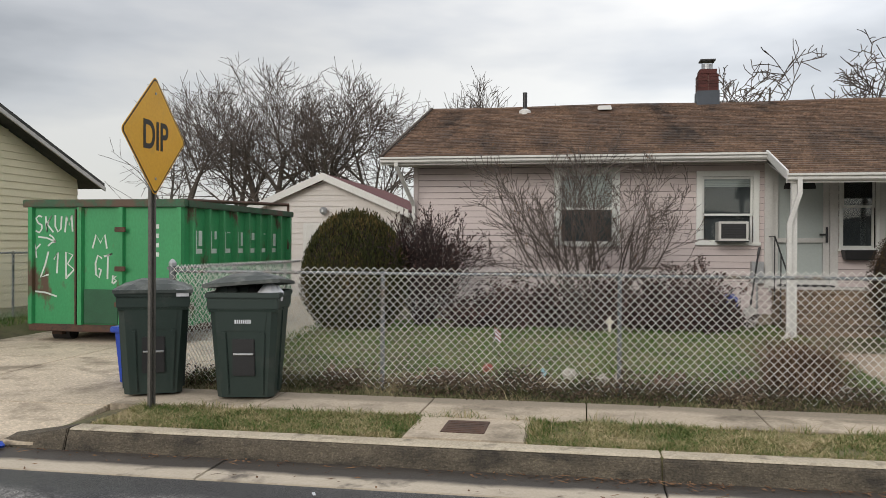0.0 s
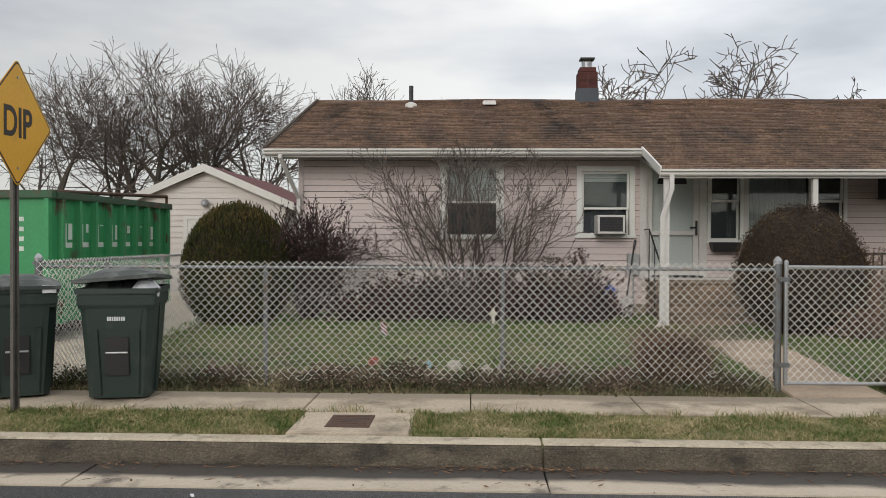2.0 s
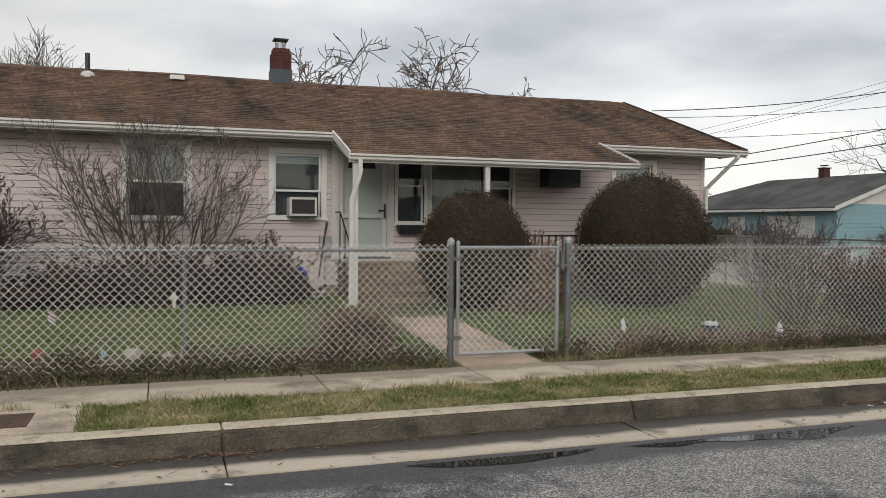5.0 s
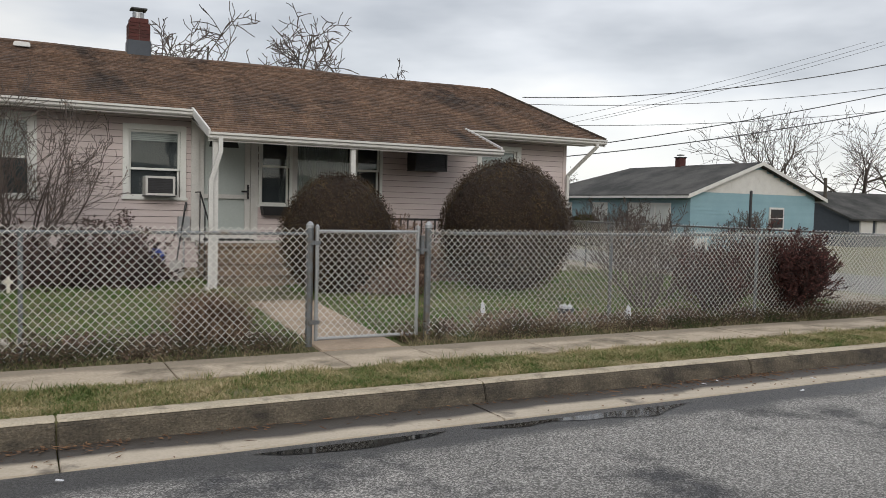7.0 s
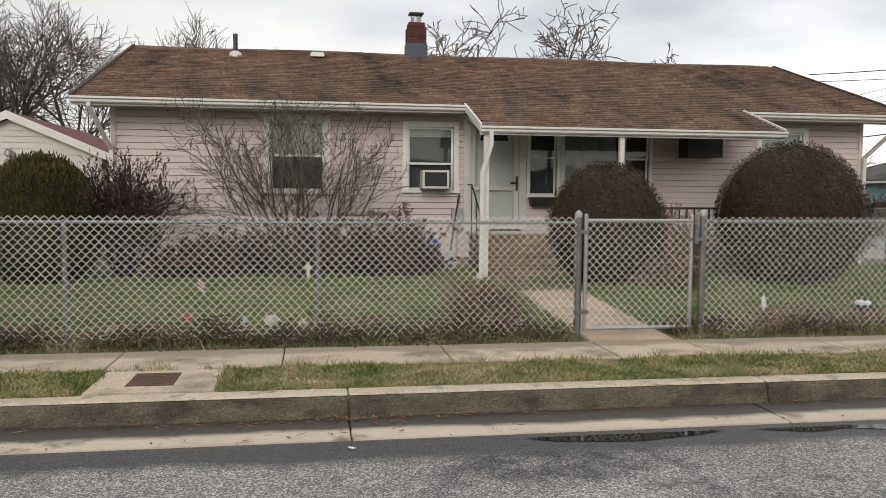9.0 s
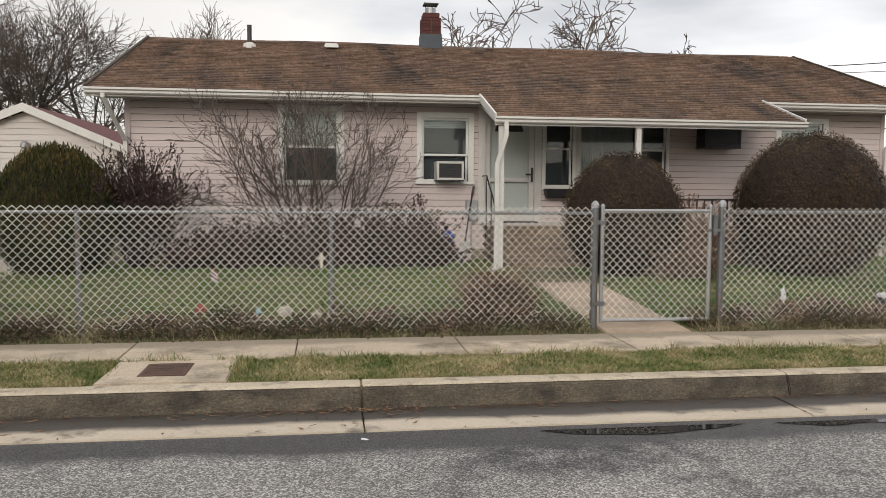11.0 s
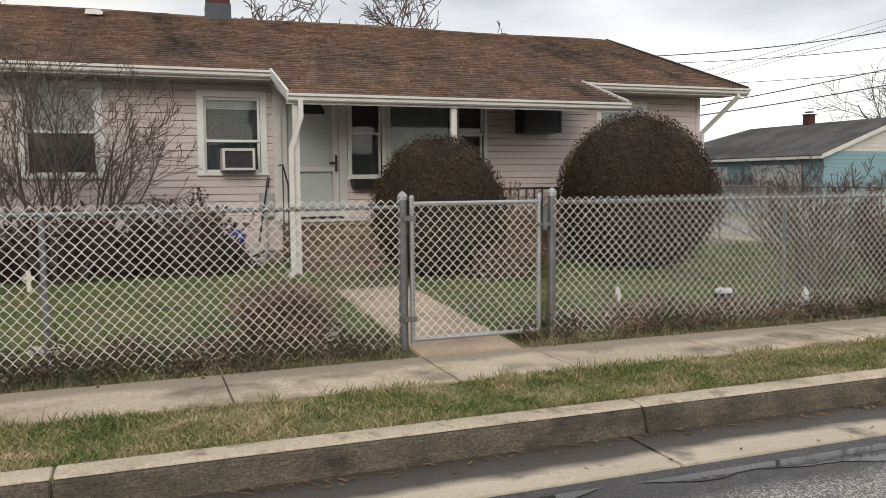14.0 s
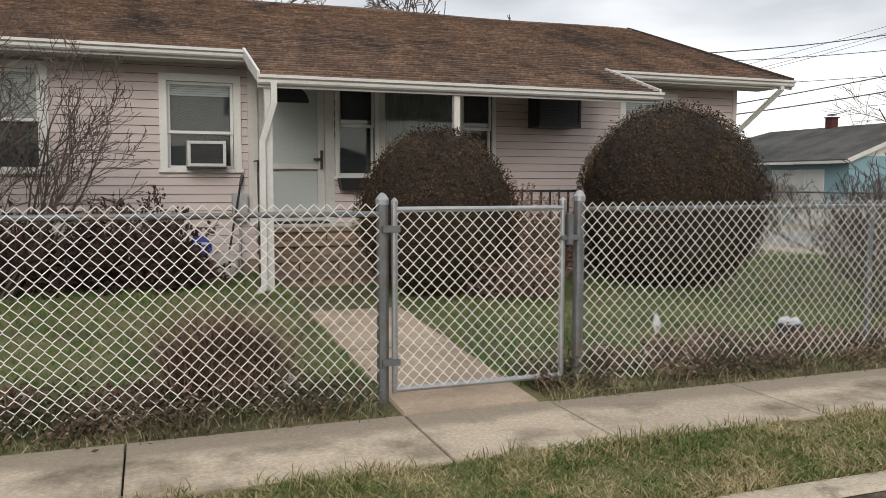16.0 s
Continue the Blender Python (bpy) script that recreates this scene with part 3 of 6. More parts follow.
dy = EXPO * cosr
y = PEAVE_Y - 0.03
while y < RIDGE_Y:
    a, b = (-2.38, 11.44) if y >= EAVE_Y - 0.05 else (PX0 - 0.02, PX1 + 0.02)
    x = a - rnd.uniform(0, 0.3)
    while x < b:
        w = rnd.choice((0.16, 0.22, 0.30, 0.33))
        u, v = max(x, a), min(x + w - 0.004, b)
        x += w
        if v - u < 0.03:
            continue
        y2 = min(y + dy * 1.12, RIDGE_Y + 0.02)
        th = 0.018 + rnd.uniform(0, 0.010)
        z0, z1 = EAVE_Z + SLOPE * (y - EAVE_Y), EAVE_Z + SLOPE * (y2 - EAVE_Y)
        s0, s1 = sag(u, y), sag(v, y)
        sh.hexa([(u, y, z0 - 0.015 + s0), (v, y, z0 - 0.015 + s1), (v, y2, z1 - 0.018 + s1), (u, y2, z1 - 0.018 + s0),
                 (u, y, z0 + th + s0), (v, y, z0 + th + s1), (v, y2, z1 + 0.002 + s1), (u, y2, z1 + 0.002 + s0)])
    y += dy
tagged(part("shingles", sh, M_SHINGLE, house, "weathered brown asphalt shingles"), kind="stuff")
for x in steps(-2.34, 11.1, 0.3)[:-1]:
    z = RIDGE_Z + sag(x, RIDGE_Y)
    part("ridge_cap", Mesh().prism([(RIDGE_Y - 0.13, z - 0.035), (RIDGE_Y, z + 0.022), (RIDGE_Y + 0.13, z - 0.035), (RIDGE_Y, z - 0.01)], "x", x, x + 0.31), M_SHINGLE, house)


def eave(a, b, y, z):
    """Fascia board, soffit and a K-shaped gutter."""
    lip = [(-0.01, -0.098), (-0.06, -0.098), (-0.082, -0.080), (-0.082, -0.052), (-0.072, -0.046), (-0.112, -0.034), (-0.112, -0.004), (-0.098, -0.004), (-0.098, -0.026), (-0.060, -0.040), (-0.060, -0.086), (-0.01, -0.086)]
    part("gutter_trough", Mesh().prism([(y + u, z + w) for u, w in lip], "x", a, b), M_WHITE, house, "white metal gutter")
    part("fascia", Mesh().box(a, b, y - 0.008, y + 0.018, z - 0.125, z - 0.008), M_WHITE, house)


eave(-2.38, PX0 - 0.02, EAVE_Y, EAVE_Z)
eave(PX1 + 0.02, 11.44, EAVE_Y, EAVE_Z)
eave(PX0 - 0.03, PX1 + 0.03, PEAVE_Y, PEAVE_Z)
part("soffit", Mesh().box(-2.36, 11.42, EAVE_Y + 0.02, YF, EAVE_Z - 0.092, EAVE_Z - 0.078), M_SOFFIT, house)
part("porch_soffit", Mesh().prism([(PEAVE_Y + 0.02, PEAVE_Z - 0.104), (YF - 0.02, EAVE_Z + 0.0), (YF - 0.02, EAVE_Z - 0.02), (PEAVE_Y + 0.02, PEAVE_Z - 0.12)], "x", PX0 + 0.02, PX1 - 0.02), M_SOFFIT, house)
for x, s in ((PX0, -1), (PX1, 1)):
    part("porch_rake", Mesh().prism([(PEAVE_Y - 0.02, PEAVE_Z - 0.08), (EAVE_Y, EAVE_Z - 0.08), (EAVE_Y, EAVE_Z + 0.036), (PEAVE_Y - 0.04, PEAVE_Z + 0.036)], "x", x - 0.014 + 0.022 * s, x + 0.014 + 0.022 * s), M_WHITE, house)
for x in (-2.38, 11.44):
    part("rake_board", Mesh().prism([(EAVE_Y - 0.02, EAVE_Z - 0.14), (RIDGE_Y, RIDGE_Z - 0.14), (RIDGE_Y, RIDGE_Z + 0.005), (EAVE_Y - 0.02, EAVE_Z + 0.0)], "x", x - 0.015, x + 0.015), M_WHITE, house)
    part("drip_edge", Mesh().prism([(EAVE_Y - 0.04, EAVE_Z + 0.0), (RIDGE_Y, RIDGE_Z + 0.006), (RIDGE_Y, RIDGE_Z + 0.042), (EAVE_Y - 0.04, EAVE_Z + 0.034)], "x", x - 0.022, x + 0.022), M_ROOFBASE, house)


# sheet behind the panes, its dark colour standing in for the room's shade
M_SHADE = mat("dim_room_sheet", (0.075, 0.083, 0.09), (0.05, 0.055, 0.062), 0.8, 1.5, 30, 0.05)


def window(name, x0, x1, z0, z1, label, blind=0.0, rail=0.5, trim=0.09):
    """A sash window in the front wall: casing, sill, two sashes, panes, a part-drawn blind and a dark backing sheet."""
    w = part(name, Mesh().box(x0 - trim, x1 + trim, YF - 0.045, YF + 0.0, z1, z1 + trim).box(x0 - trim, x0, YF - 0.045, YF, z0, z1).box(x1, x1 + trim, YF - 0.045, YF, z0, z1), M_CASING, house, label, bevel=0.004)
    part("window_sill", Mesh().box(x0 - trim - 0.02, x1 + trim + 0.02, YF - 0.07, YF + 0.01, z0 - 0.05, z0), M_CASING, w, bevel=0.005)
    zm = z0 + (z1 - z0) * rail
    f = 0.035
    for a, b, y in ((z0, zm + f / 2, YF + 0.045), (zm - f / 2, z1, YF + 0.012)):
        part("sash", Mesh().box(x0, x1, y, y + 0.03, a, a + f).box(x0, x1, y, y + 0.03, b - f, b).box(x0, x0 + f, y, y + 0.03, a + f, b - f).box(x1 - f, x1, y, y + 0.03, a + f, b - f), M_CASING, w, bevel=0.003)
        g = part("pane", Mesh().box(x0 + f, x1 - f, y + 0.012, y + 0.017, a + f, b - f), M_GLASS, w)
        g.visible_shadow = False
    if blind:
        bl = Mesh()
        zb = z1
        while zb > z1 - blind * (z1 - z0):
            bl.box(x0 + 0.02, x1 - 0.02, YF + 0.10, YF + 0.104, zb - 0.023, zb)
            zb -= 0.027
        part("blind", bl, M_BLIND, w, "pale drawn blind")
    part("shade", Mesh().box(x0, x1, YF + 0.13, YF + 0.135, z0, z1), M_SHADE, w, "dark backing sheet for the dim room")
    return w


window("window_1", *OPEN[0], "white sash window behind the bare shrub", 0.5)
window("window_2", *OPEN[1], "white sash window holding an air conditioner", 0.15, 0.42)
window("window_4", *OPEN[4], "white sash window behind the clipped hedge", 0.4)
# the wide window by the door: two sashes flank a fixed pane
bx0, bx1, bz0, bz1 = OPEN[3]
window("window_3", bx0, 5.26, bz0, bz1, "white side sash of the wide window", 0.0, 0.5, 0.05)
window("window_3", 6.48, bx1, bz0, bz1, "white side sash of the wide window", 0.0, 0.5, 0.05)
pw = part("picture_window", Mesh().box(5.312, 6.428, YF - 0.04, YF + 0.02, bz1 - 0.05, bz1).box(5.312, 6.428, YF - 0.04, YF + 0.02, bz0, bz0 + 0.05).box(5.312, 5.40, YF - 0.035, YF + 0.02, bz0 + 0.05, bz1 - 0.05).box(6.36, 6.428, YF - 0.035, YF + 0.02, bz0 + 0.05, bz1 - 0.05), M_WHITE, house, "fixed wide window with curtains", bevel=0.004)
part("pane", Mesh().box(5.40, 6.36, YF, YF + 0.006, bz0 + 0.05, bz1 - 0.05), M_GLASS, pw).visible_shadow = False
cur = Mesh()
for i in range(24):
    u = 5.40 + i * 0.04
    cur.hexa([(u, YF + 0.10, bz0), (u + 0.02, YF + 0.075, bz0), (u + 0.041, YF + 0.10, bz0), (u + 0.02, YF + 0.105, bz0), (u, YF + 0.10, bz1), (u + 0.02, YF + 0.075, bz1), (u + 0.041, YF + 0.10, bz1), (u + 0.02, YF + 0.105, bz1)])
part("curtain", cur, mat("grey_curtain", (0.62, 0.64, 0.61), (0.45, 0.47, 0.45), 0.9), pw)

# front door: storm door over a white door with a fanlight
dx0, dx1, dz0, dz1 = OPEN[2]
door = part("front_door", Mesh().box(dx0, dx1, YF + 0.07, YF + 0.11, dz0 + 0.02, dz1), M_DOOR, house, "white front door with a fanlight behind a glazed storm door", bevel=0.004)
fan = Mesh()
pts = [((dx0 + dx1) / 2 + 0.24 * math.cos(math.pi * i / 14), 2.50 + 0.22 * math.sin(math.pi * i / 14)) for i in range(15)]
part("fanlight", fan.prism(pts, "y", YF + 0.06, YF + 0.072), M_BLACK, door, "dark half-round fanlight")
part("door_frame", Mesh().box(dx0 - 0.12, dx0, YF - 0.045, YF + 0.02, dz0, dz1 + 0.06).box(dx1, dx1 + 0.12, YF - 0.045, YF + 0.02, dz0, dz1 + 0.06), M_WHITE, door, bevel=0.004)
storm = part("storm_door", Mesh().box(dx0, dx0 + 0.09, YF + 0.0, YF + 0.03, dz0 + 0.02, dz1).box(dx1 - 0.09, dx1, YF, YF + 0.03, dz0 + 0.02, dz1).box(dx0 + 0.09, dx1 - 0.09, YF, YF + 0.03, 1.66, 1.73).box(dx0 + 0.09, dx1 - 0.09, YF, YF + 0.03, dz0 + 0.02, dz0 + 0.2), M_WHITE, door, bevel=0.004)
part("door_handle", Mesh().box(dx1 - 0.06, dx1 - 0.03, YF - 0.05, YF - 0.02, 1.66, 1.90).box(dx1 - 0.055, dx1 - 0.035, YF - 0.03, YF + 0.0, 1.68, 1.72).box(dx1 - 0.15, dx1 - 0.05, YF - 0.045, YF - 0.02, 1.77, 1.80), M_BLACK, storm, "black lever handle", bevel=0.004)
part("threshold", Mesh().box(dx0 - 0.05, dx1 + 0.05, YF - 0.10, YF + 0.02, dz0 - 0.06, dz0), M_GALV, door)
num = Mesh()
for z in (2.50, 2.37, 2.24, 2.11):
    num.box(4.735 - 0.018, 4.735 + 0.018, YF - 0.03, YF - 0.022, z - 0.045, z + 0.045)
part("number_plate", num, M_BLACK, house, "dark upright marks beside the door")


def air_conditioner(x0, x1, z0, z1, y0, label, dark):
    ac = thing("air_conditioner", label, "air conditioner", at=((x0 + x1) / 2, y0, z0))
    w, h, d = (x1 - x0) / 2, z1 - z0, 0.36
    body = M_BLACK if dark else M_WHITE
    f = 0.035
    part("case", Mesh().box(-w, w, f, d, 0, h), body, ac, bevel=0.008)
    part("grille_frame", Mesh().box(-w, w, 0, f, 0, f).box(-w, w, 0, f, h - f, h).box(-w, -w + f, 0, f, f, h - f).box(w - f, w, 0, f, f, h - f), M_BLACK if dark else M_WHITE, ac, bevel=0.004)
    part("coil", Mesh().box(-w + f, w - f, 0.02, f + 0.002, f, h - f), mat("coil_grey", (0.06, 0.06, 0.066), (0.04, 0.04, 0.045), 0.7), ac)
    for i in range(9):
        z = f + (h - 2 * f) * (i + 0.5) / 9
        part("fin", Mesh().box(-w + f, w - f, 0.006, 0.02, z - 0.004, z + 0.004), M_BLACK, ac)
    part("base_pan", Mesh().box(-w - 0.005, w + 0.005, 0.01, d, -0.02, 0), M_BLACK, ac)
    return ac


air_conditioner(2.91, 3.35, 1.68, 1.98, YF - 0.32, "white window air conditioner in the lower sash", False)
air_conditioner(7.46, 8.10, 2.27, 2.67, YF - 0.38, "dark air conditioner set through the wall under the porch", True)

# porch: posts, steps, downspouts
for x, y in ((3.64, 11.72), (5.70, 11.72)):
    p = part("porch_post", Mesh().box(x - 0.038, x + 0.038, y - 0.038, y + 0.038, 0.30, PEAVE_Z - 0.1), M_WHITE, house, "white porch post", bevel=0.006)


def pipe(pts, label):
    """A flat rectangular downspout along points."""
    m = Mesh()
    for a, b in zip(pts[:-1], pts[1:]):
        a, b = Vector(a), Vector(b)
        d = (b - a).normalized()
        s = Vector((0, 1, 0)) if abs(d.y) < 0.8 else Vector((1, 0, 0))
        u = d.cross(s).normalized() * 0.030
        v = d.cross(u).normalized() * 0.022
        a, b = a - d * 0.012, b + d * 0.012
        m.hexa([a - u - v, a + u - v, a + u + v, a - u + v, b - u - v, b + u - v, b + u + v, b - u + v])
    return part("downspout", m, M_WHITE, house, label)


pipe([(3.68, 11.58, PEAVE_Z - 0.09), (3.68, 11.58, 2.30), (3.56, 11.62, 1.90), (3.56, 11.62, 0.42), (3.46, 11.52, 0.33)], "white downspout on the porch post")
pipe([(-2.12, 12.84, EAVE_Z - 0.1), (-2.12, 12.84, 2.86), (-1.96, 13.46, 2.25), (-1.96, 13.48, 0.4)], "white downspout at the house corner")
pipe([(11.22, 12.84, EAVE_Z - 0.1), (11.22, 12.84, 2.86), (10.98, 13.44, 2.30), (10.98, 13.48, 0.4)], "white downspout at the house corner")
stairs = thing("porch_steps", "tan stone steps up to the front door", "steps")
for i in range(4):
    y0, z1 = 11.95 + i * 0.33, 0.50 + i * 0.148
    x = 3.74
    while x < 5.0:
        w = min(random.choice((0.30, 0.38, 0.45)), 5.06 - x)
        part("stone", Mesh().box(x + 0.006, x + w - 0.006, y0 + random.uniform(0, 0.012), YF - 0.06, z1 - 0.148 - (0.15 if i == 0 else 0), z1 - 0.045), M_STONE, stairs, bevel=0.008)
        x += w
    part("tread", Mesh().box(3.72, 5.06, y0 - 0.055, YF - 0.05, z1 - 0.043, z1), M_STONE, stairs, bevel=0.006)
part("landing", Mesh().box(3.70, 5.07, YF - 0.42, YF - 0.045, 0.945, 0.985), M_SOFFIT, stairs, "pale worn landing slab", bevel=0.008)
mat_ = thing("door_mat", "black rubber mat lying before the front door", "door mat", at=(4.20, YF - 0.24, 0.985))
part("pad", Mesh().box(-0.38, 0.38, -0.15, 0.15, 0.0, 0.022), M_BLACK, mat_, bevel=0.006)
for i in range(9):
    part("ridge", Mesh().box(-0.36, 0.36, -0.14 + i * 0.032, -0.128 + i * 0.032, 0.021, 0.027), M_BLACK, mat_)
rail_ = thing("stair_rail", "thin black iron handrail beside the steps", "handrail")
part("top_rail", Mesh().tube([(3.70, 12.2, 1.15), (3.70, 13.1, 1.75), (3.70, 13.45, 1.75)], 0.012), M_BLACK, rail_)
for y, a, b in ((12.25, 0.5, 1.18), (12.7, 0.72, 1.48), (13.1, 0.95, 1.75)):
    part("baluster", Mesh().tube([(3.70, y, a - 0.25), (3.70, y, b)], 0.009), M_BLACK, rail_)
planter = thing("window_box", "dark narrow window box below the side sash", "planter", at=(4.98, YF - 0.16, 1.40))
part("box", Mesh().hexa([(-0.20, -0.06, 0), (0.20, -0.06, 0), (0.20, 0.10, 0), (-0.20, 0.10, 0), (-0.23, -0.09, 0.15), (0.23, -0.09, 0.15), (0.23, 0.11, 0.15), (-0.23, 0.11, 0.15)]), M_BLACK, planter, bevel=0.006)

porch = thing("porch_platform", "raised brick porch beside the steps", "porch")
part("core", Mesh().box(5.10, 8.15, 12.02, YF - 0.03, 0.2, 0.86), M_RUST, porch)
part("floor_slab", Mesh().box(5.07, 8.2, 11.97, YF - 0.03, 0.862, 0.93), M_CONC, porch, "concrete porch floor", bevel=0.01)
bdp = Mesh().box(-0.097, 0.097, -0.02, 0.03, 0, 0.062).data("brick", 0.004)
bdp.materials.append(mat("brown_brick", (0.17, 0.12, 0.095), (0.11, 0.08, 0.065), 0.9, 8, 60, 0.35, objrand=0.25))
for c in range(8):
    for k in range(15):
        piece("brick", bdp, porch, (5.20 + k * 0.2035 + (0.05 if c % 2 else -0.04), 12.0, 0.30 + c * 0.07))
prl = thing("porch_rail", "low black iron railing on the raised porch", "railing")
part("top_rail", Mesh().box(5.9, 7.5, 12.10, 12.14, 1.38, 1.41), M_BLACK, prl)
for i in range(13):
    part("baluster", Mesh().box(5.95 + i * 0.125, 5.97 + i * 0.125, 12.11, 12.13, 0.93, 1.38), M_BLACK, prl)
# chimney of single bricks, roof vents
chimney = thing("chimney", "dark red brick chimney with a metal cap", "chimney", at=(3.29, 17.3, 4.30))
part("flashing", Mesh().box(-0.215, 0.215, -0.215, 0.215, -0.1, 0.42), M_FLASH, chimney, "slate-blue painted foot")
bd = Mesh().box(-0.094, 0.094, -0.048, 0.048, 0, 0.062).data("brick", 0.004)
bd.materials.append(M_BRICK)
part("mortar", Mesh().box(-0.19, 0.19, -0.19, 0.19, 0.42, 0.74), mat("mortar", (0.16, 0.10, 0.085), None, 0.95), chimney)
for c in range(5):
    z = 0.42 + 0.068 * c
    for s in range(4):
        for k in (-1, 1):
            o = piece("brick", bd, chimney)
            off = k * 0.099 + (0.004 if c % 2 else -0.004)
            o.matrix_basis = pose(0, 0, 0, 0, 0, 90 * s) @ pose(off, -0.152, z)
part("crown", Mesh().box(-0.17, 0.17, -0.17, 0.17, 0.76, 0.86), M_BRICK, chimney, bevel=0.01)
part("flue", Mesh().lathe([(0.11, 0.86), (0.11, 0.98)], 0, 0), M_GALV, chimney)
part("cap", Mesh().box(-0.15, 0.15, -0.15, 0.15, 1.04, 1.065), M_BLACK, chimney)
for a in (-0.1, 0.1):
    part("cap_leg", Mesh().box(a - 0.008, a + 0.008, -0.01, 0.01, 0.95, 1.05), M_BLACK, chimney)
vent = thing("vent_pipe", "black plumbing vent pipe with a white boot", "vent pipe", at=(-0.34, 16.6, 4.26))
part("pipe", Mesh().lathe([(0.045, -0.05), (0.045, 0.42)], 0, 0, 14), M_BLACK, vent)
part("boot", Mesh().lathe([(0.13, -0.05), (0.12, 0.05), (0.05, 0.09)], 0, 0, 14), M_WHITE, vent)
rv = thing("roof_vent", "low white metal roof vent", "roof vent", at=(1.24, 16.6, 4.27))
part("hood", Mesh().hexa([(-0.14, -0.17, 0), (0.14, -0.17, 0), (0.14, 0.17, 0.1), (-0.14, 0.17, 0.1), (-0.12, -0.14, 0.09), (0.12, -0.14, 0.09), (0.12, 0.15, 0.14), (-0.12, 0.15, 0.14)]), M_WHITE, rv, bevel=0.01)

# ---- chain-link fences ----
FY = 7.82


def link_mesh(a, b, z0, z1, wobble, d=0.0382, step=0.0400, r=0.0026):
    """Interlocked zigzag wires with hooked bends between two plan points, standing uneven, the foot ragged."""
    a, b = Vector((*a, 0)), Vector((*b, 0))
    n = int((b - a).length / d)
    rows = int((z1 - z0) / step)
    along, out = (b - a).normalized(), Vector((-(b - a).y, (b - a).x, 0)).normalized()
    m = Mesh()
    for i in range(n):
        pts = []
        for k in range(rows + 1):
            side = (k + i) % 2
            s = (i + side) * d
            bow = wobble * 0.02 * math.sin(s * 1.9 + k * 0.11) * math.sin(math.pi * k / rows) + wobble * 0.012 * math.sin(s * 0.7)
            dip = (0.024 * math.sin(s * 2.3 + 1) + 0.018 * math.sin(s * 5.1) - 0.012) * (1 - k / rows) ** 2 * wobble
            curl = wobble * 0.05 * max(0, 1 - k / 3) * noise.noise((s * 3.1, 0.5, 0.2))
            z = z0 + k * step + dip
            over = 0.001 if side else -0.001
            for h in ((-0.07, 0.07) if 0 < k < rows else (0,)):
                p = a + along * (s + over) + out * (bow + curl + 0.003 * (1 if (i + k) % 2 else -1))
                pts.append((p.x, p.y, z + h * step))
        m.tube(pts, r, 4, False)
    return m


def fence(name, label, a, b, posts, top, z0=0.17, group="chain-link fences", corner=()):
    f = thing(name, label, "fence", group)
    va, vb = Vector((*a, 0)), Vector((*b, 0))
    L = (vb - va).length
    al, out = (vb - va) / L, Vector((-(vb - va).y, (vb - va).x, 0)) / L
    for s in posts:
        p = va + al * s + out * 0.035
        r = 0.036 if s in corner else 0.021
        h = top + (0.045 if s in corner else -0.005)
        g = part("post", Mesh().lathe([(r, 0.0), (r, h), (r * 0.9, h + 0.01)], p.x, p.y, 12), M_POST, f, bevel=0)
        if s in corner:
            part("post_cap", Mesh().lathe([(r * 1.12, h - 0.01), (r * 1.12, h + 0.02), (r * 0.7, h + 0.045), (r * 0.2, h + 0.06)], p.x, p.y, 12), M_GALV, g)
    p, q = va + out * 0.03, vb + out * 0.03
    part("top_rail", Mesh().tube([(p.x, p.y, top - 0.02), (q.x, q.y, top - 0.02)], 0.017, 10), M_POST, f)
    tagged(part("mesh", link_mesh(a, b, z0, top + 0.045, 1.0), M_WIRE, f, "woven galvanised diamond wire"), kind="stuff")
    return f


fence("fence", "galvanised chain-link fence along the front lawn", (-3.30, FY), (3.765, FY), (0.0, 2.22, 4.49, 7.065), 1.33, corner=(0.0, 7.065))
fence("fence", "galvanised chain-link fence past the clipped hedge", (5.09, FY), (13.2, FY), (0.0, 2.49, 5.0, 8.11), 1.345, corner=(0.0, 8.11))
fence("fence", "chain-link fence between driveway and lawn", (-3.30, FY), (-3.30, 12.6), (1.6, 3.3, 4.78), 1.36, corner=(4.78,))
fence("fence", "chain-link fence along the side street", (13.2, FY), (13.2, 26.0), (2.6, 5.2, 7.8, 10.4, 13, 15.6, 18.18), 1.36)
fence("fence", "chain-link fence of the neighbouring yard", (-8.3, 9.5), (-8.3, 17.0), (0.0, 2.5, 5.0, 7.5), 1.45, 0.25)

gate = thing("gate", "closed chain-link walk gate between grey posts", "gate", at=(3.83, FY, 0))
gw = 1.12
part("gate_frame", Mesh().tube([(0.0, 0, 0.23), (0.0, 0, 1.37)], 0.019, 10).tube([(gw, 0, 0.23), (gw, 0, 1.37)], 0.019, 10).tube([(0, 0, 1.335), (gw, 0, 1.335)], 0.018, 10).tube([(0, 0, 0.25), (gw, 0, 0.25)], 0.018, 10), M_GALV, gate)
tagged(part("mesh", link_mesh((0, -0.012), (gw, -0.012), 0.25, 1.35, 0.25), M_WIRE, gate), kind="stuff")
for x in (0.0, gw):
    part("end_cap", Mesh().lathe([(0.022, 1.365), (0.022, 1.385), (0.006, 1.405)], x, 0, 10), M_GALV, gate)
for z in (0.42, 1.22):
    part("hinge", Mesh().box(-0.08, 0.03, -0.028, 0.028, z - 0.02, z + 0.02), M_POST, gate, bevel=0.004)
latch = part("latch", Mesh().box(gw - 0.02, gw + 0.11, -0.03, 0.03, 1.13, 1.16).box(gw + 0.02, gw + 0.06, -0.04, 0.04, 1.10, 1.30), M_POST, gate, "steel fork latch", bevel=0.004)


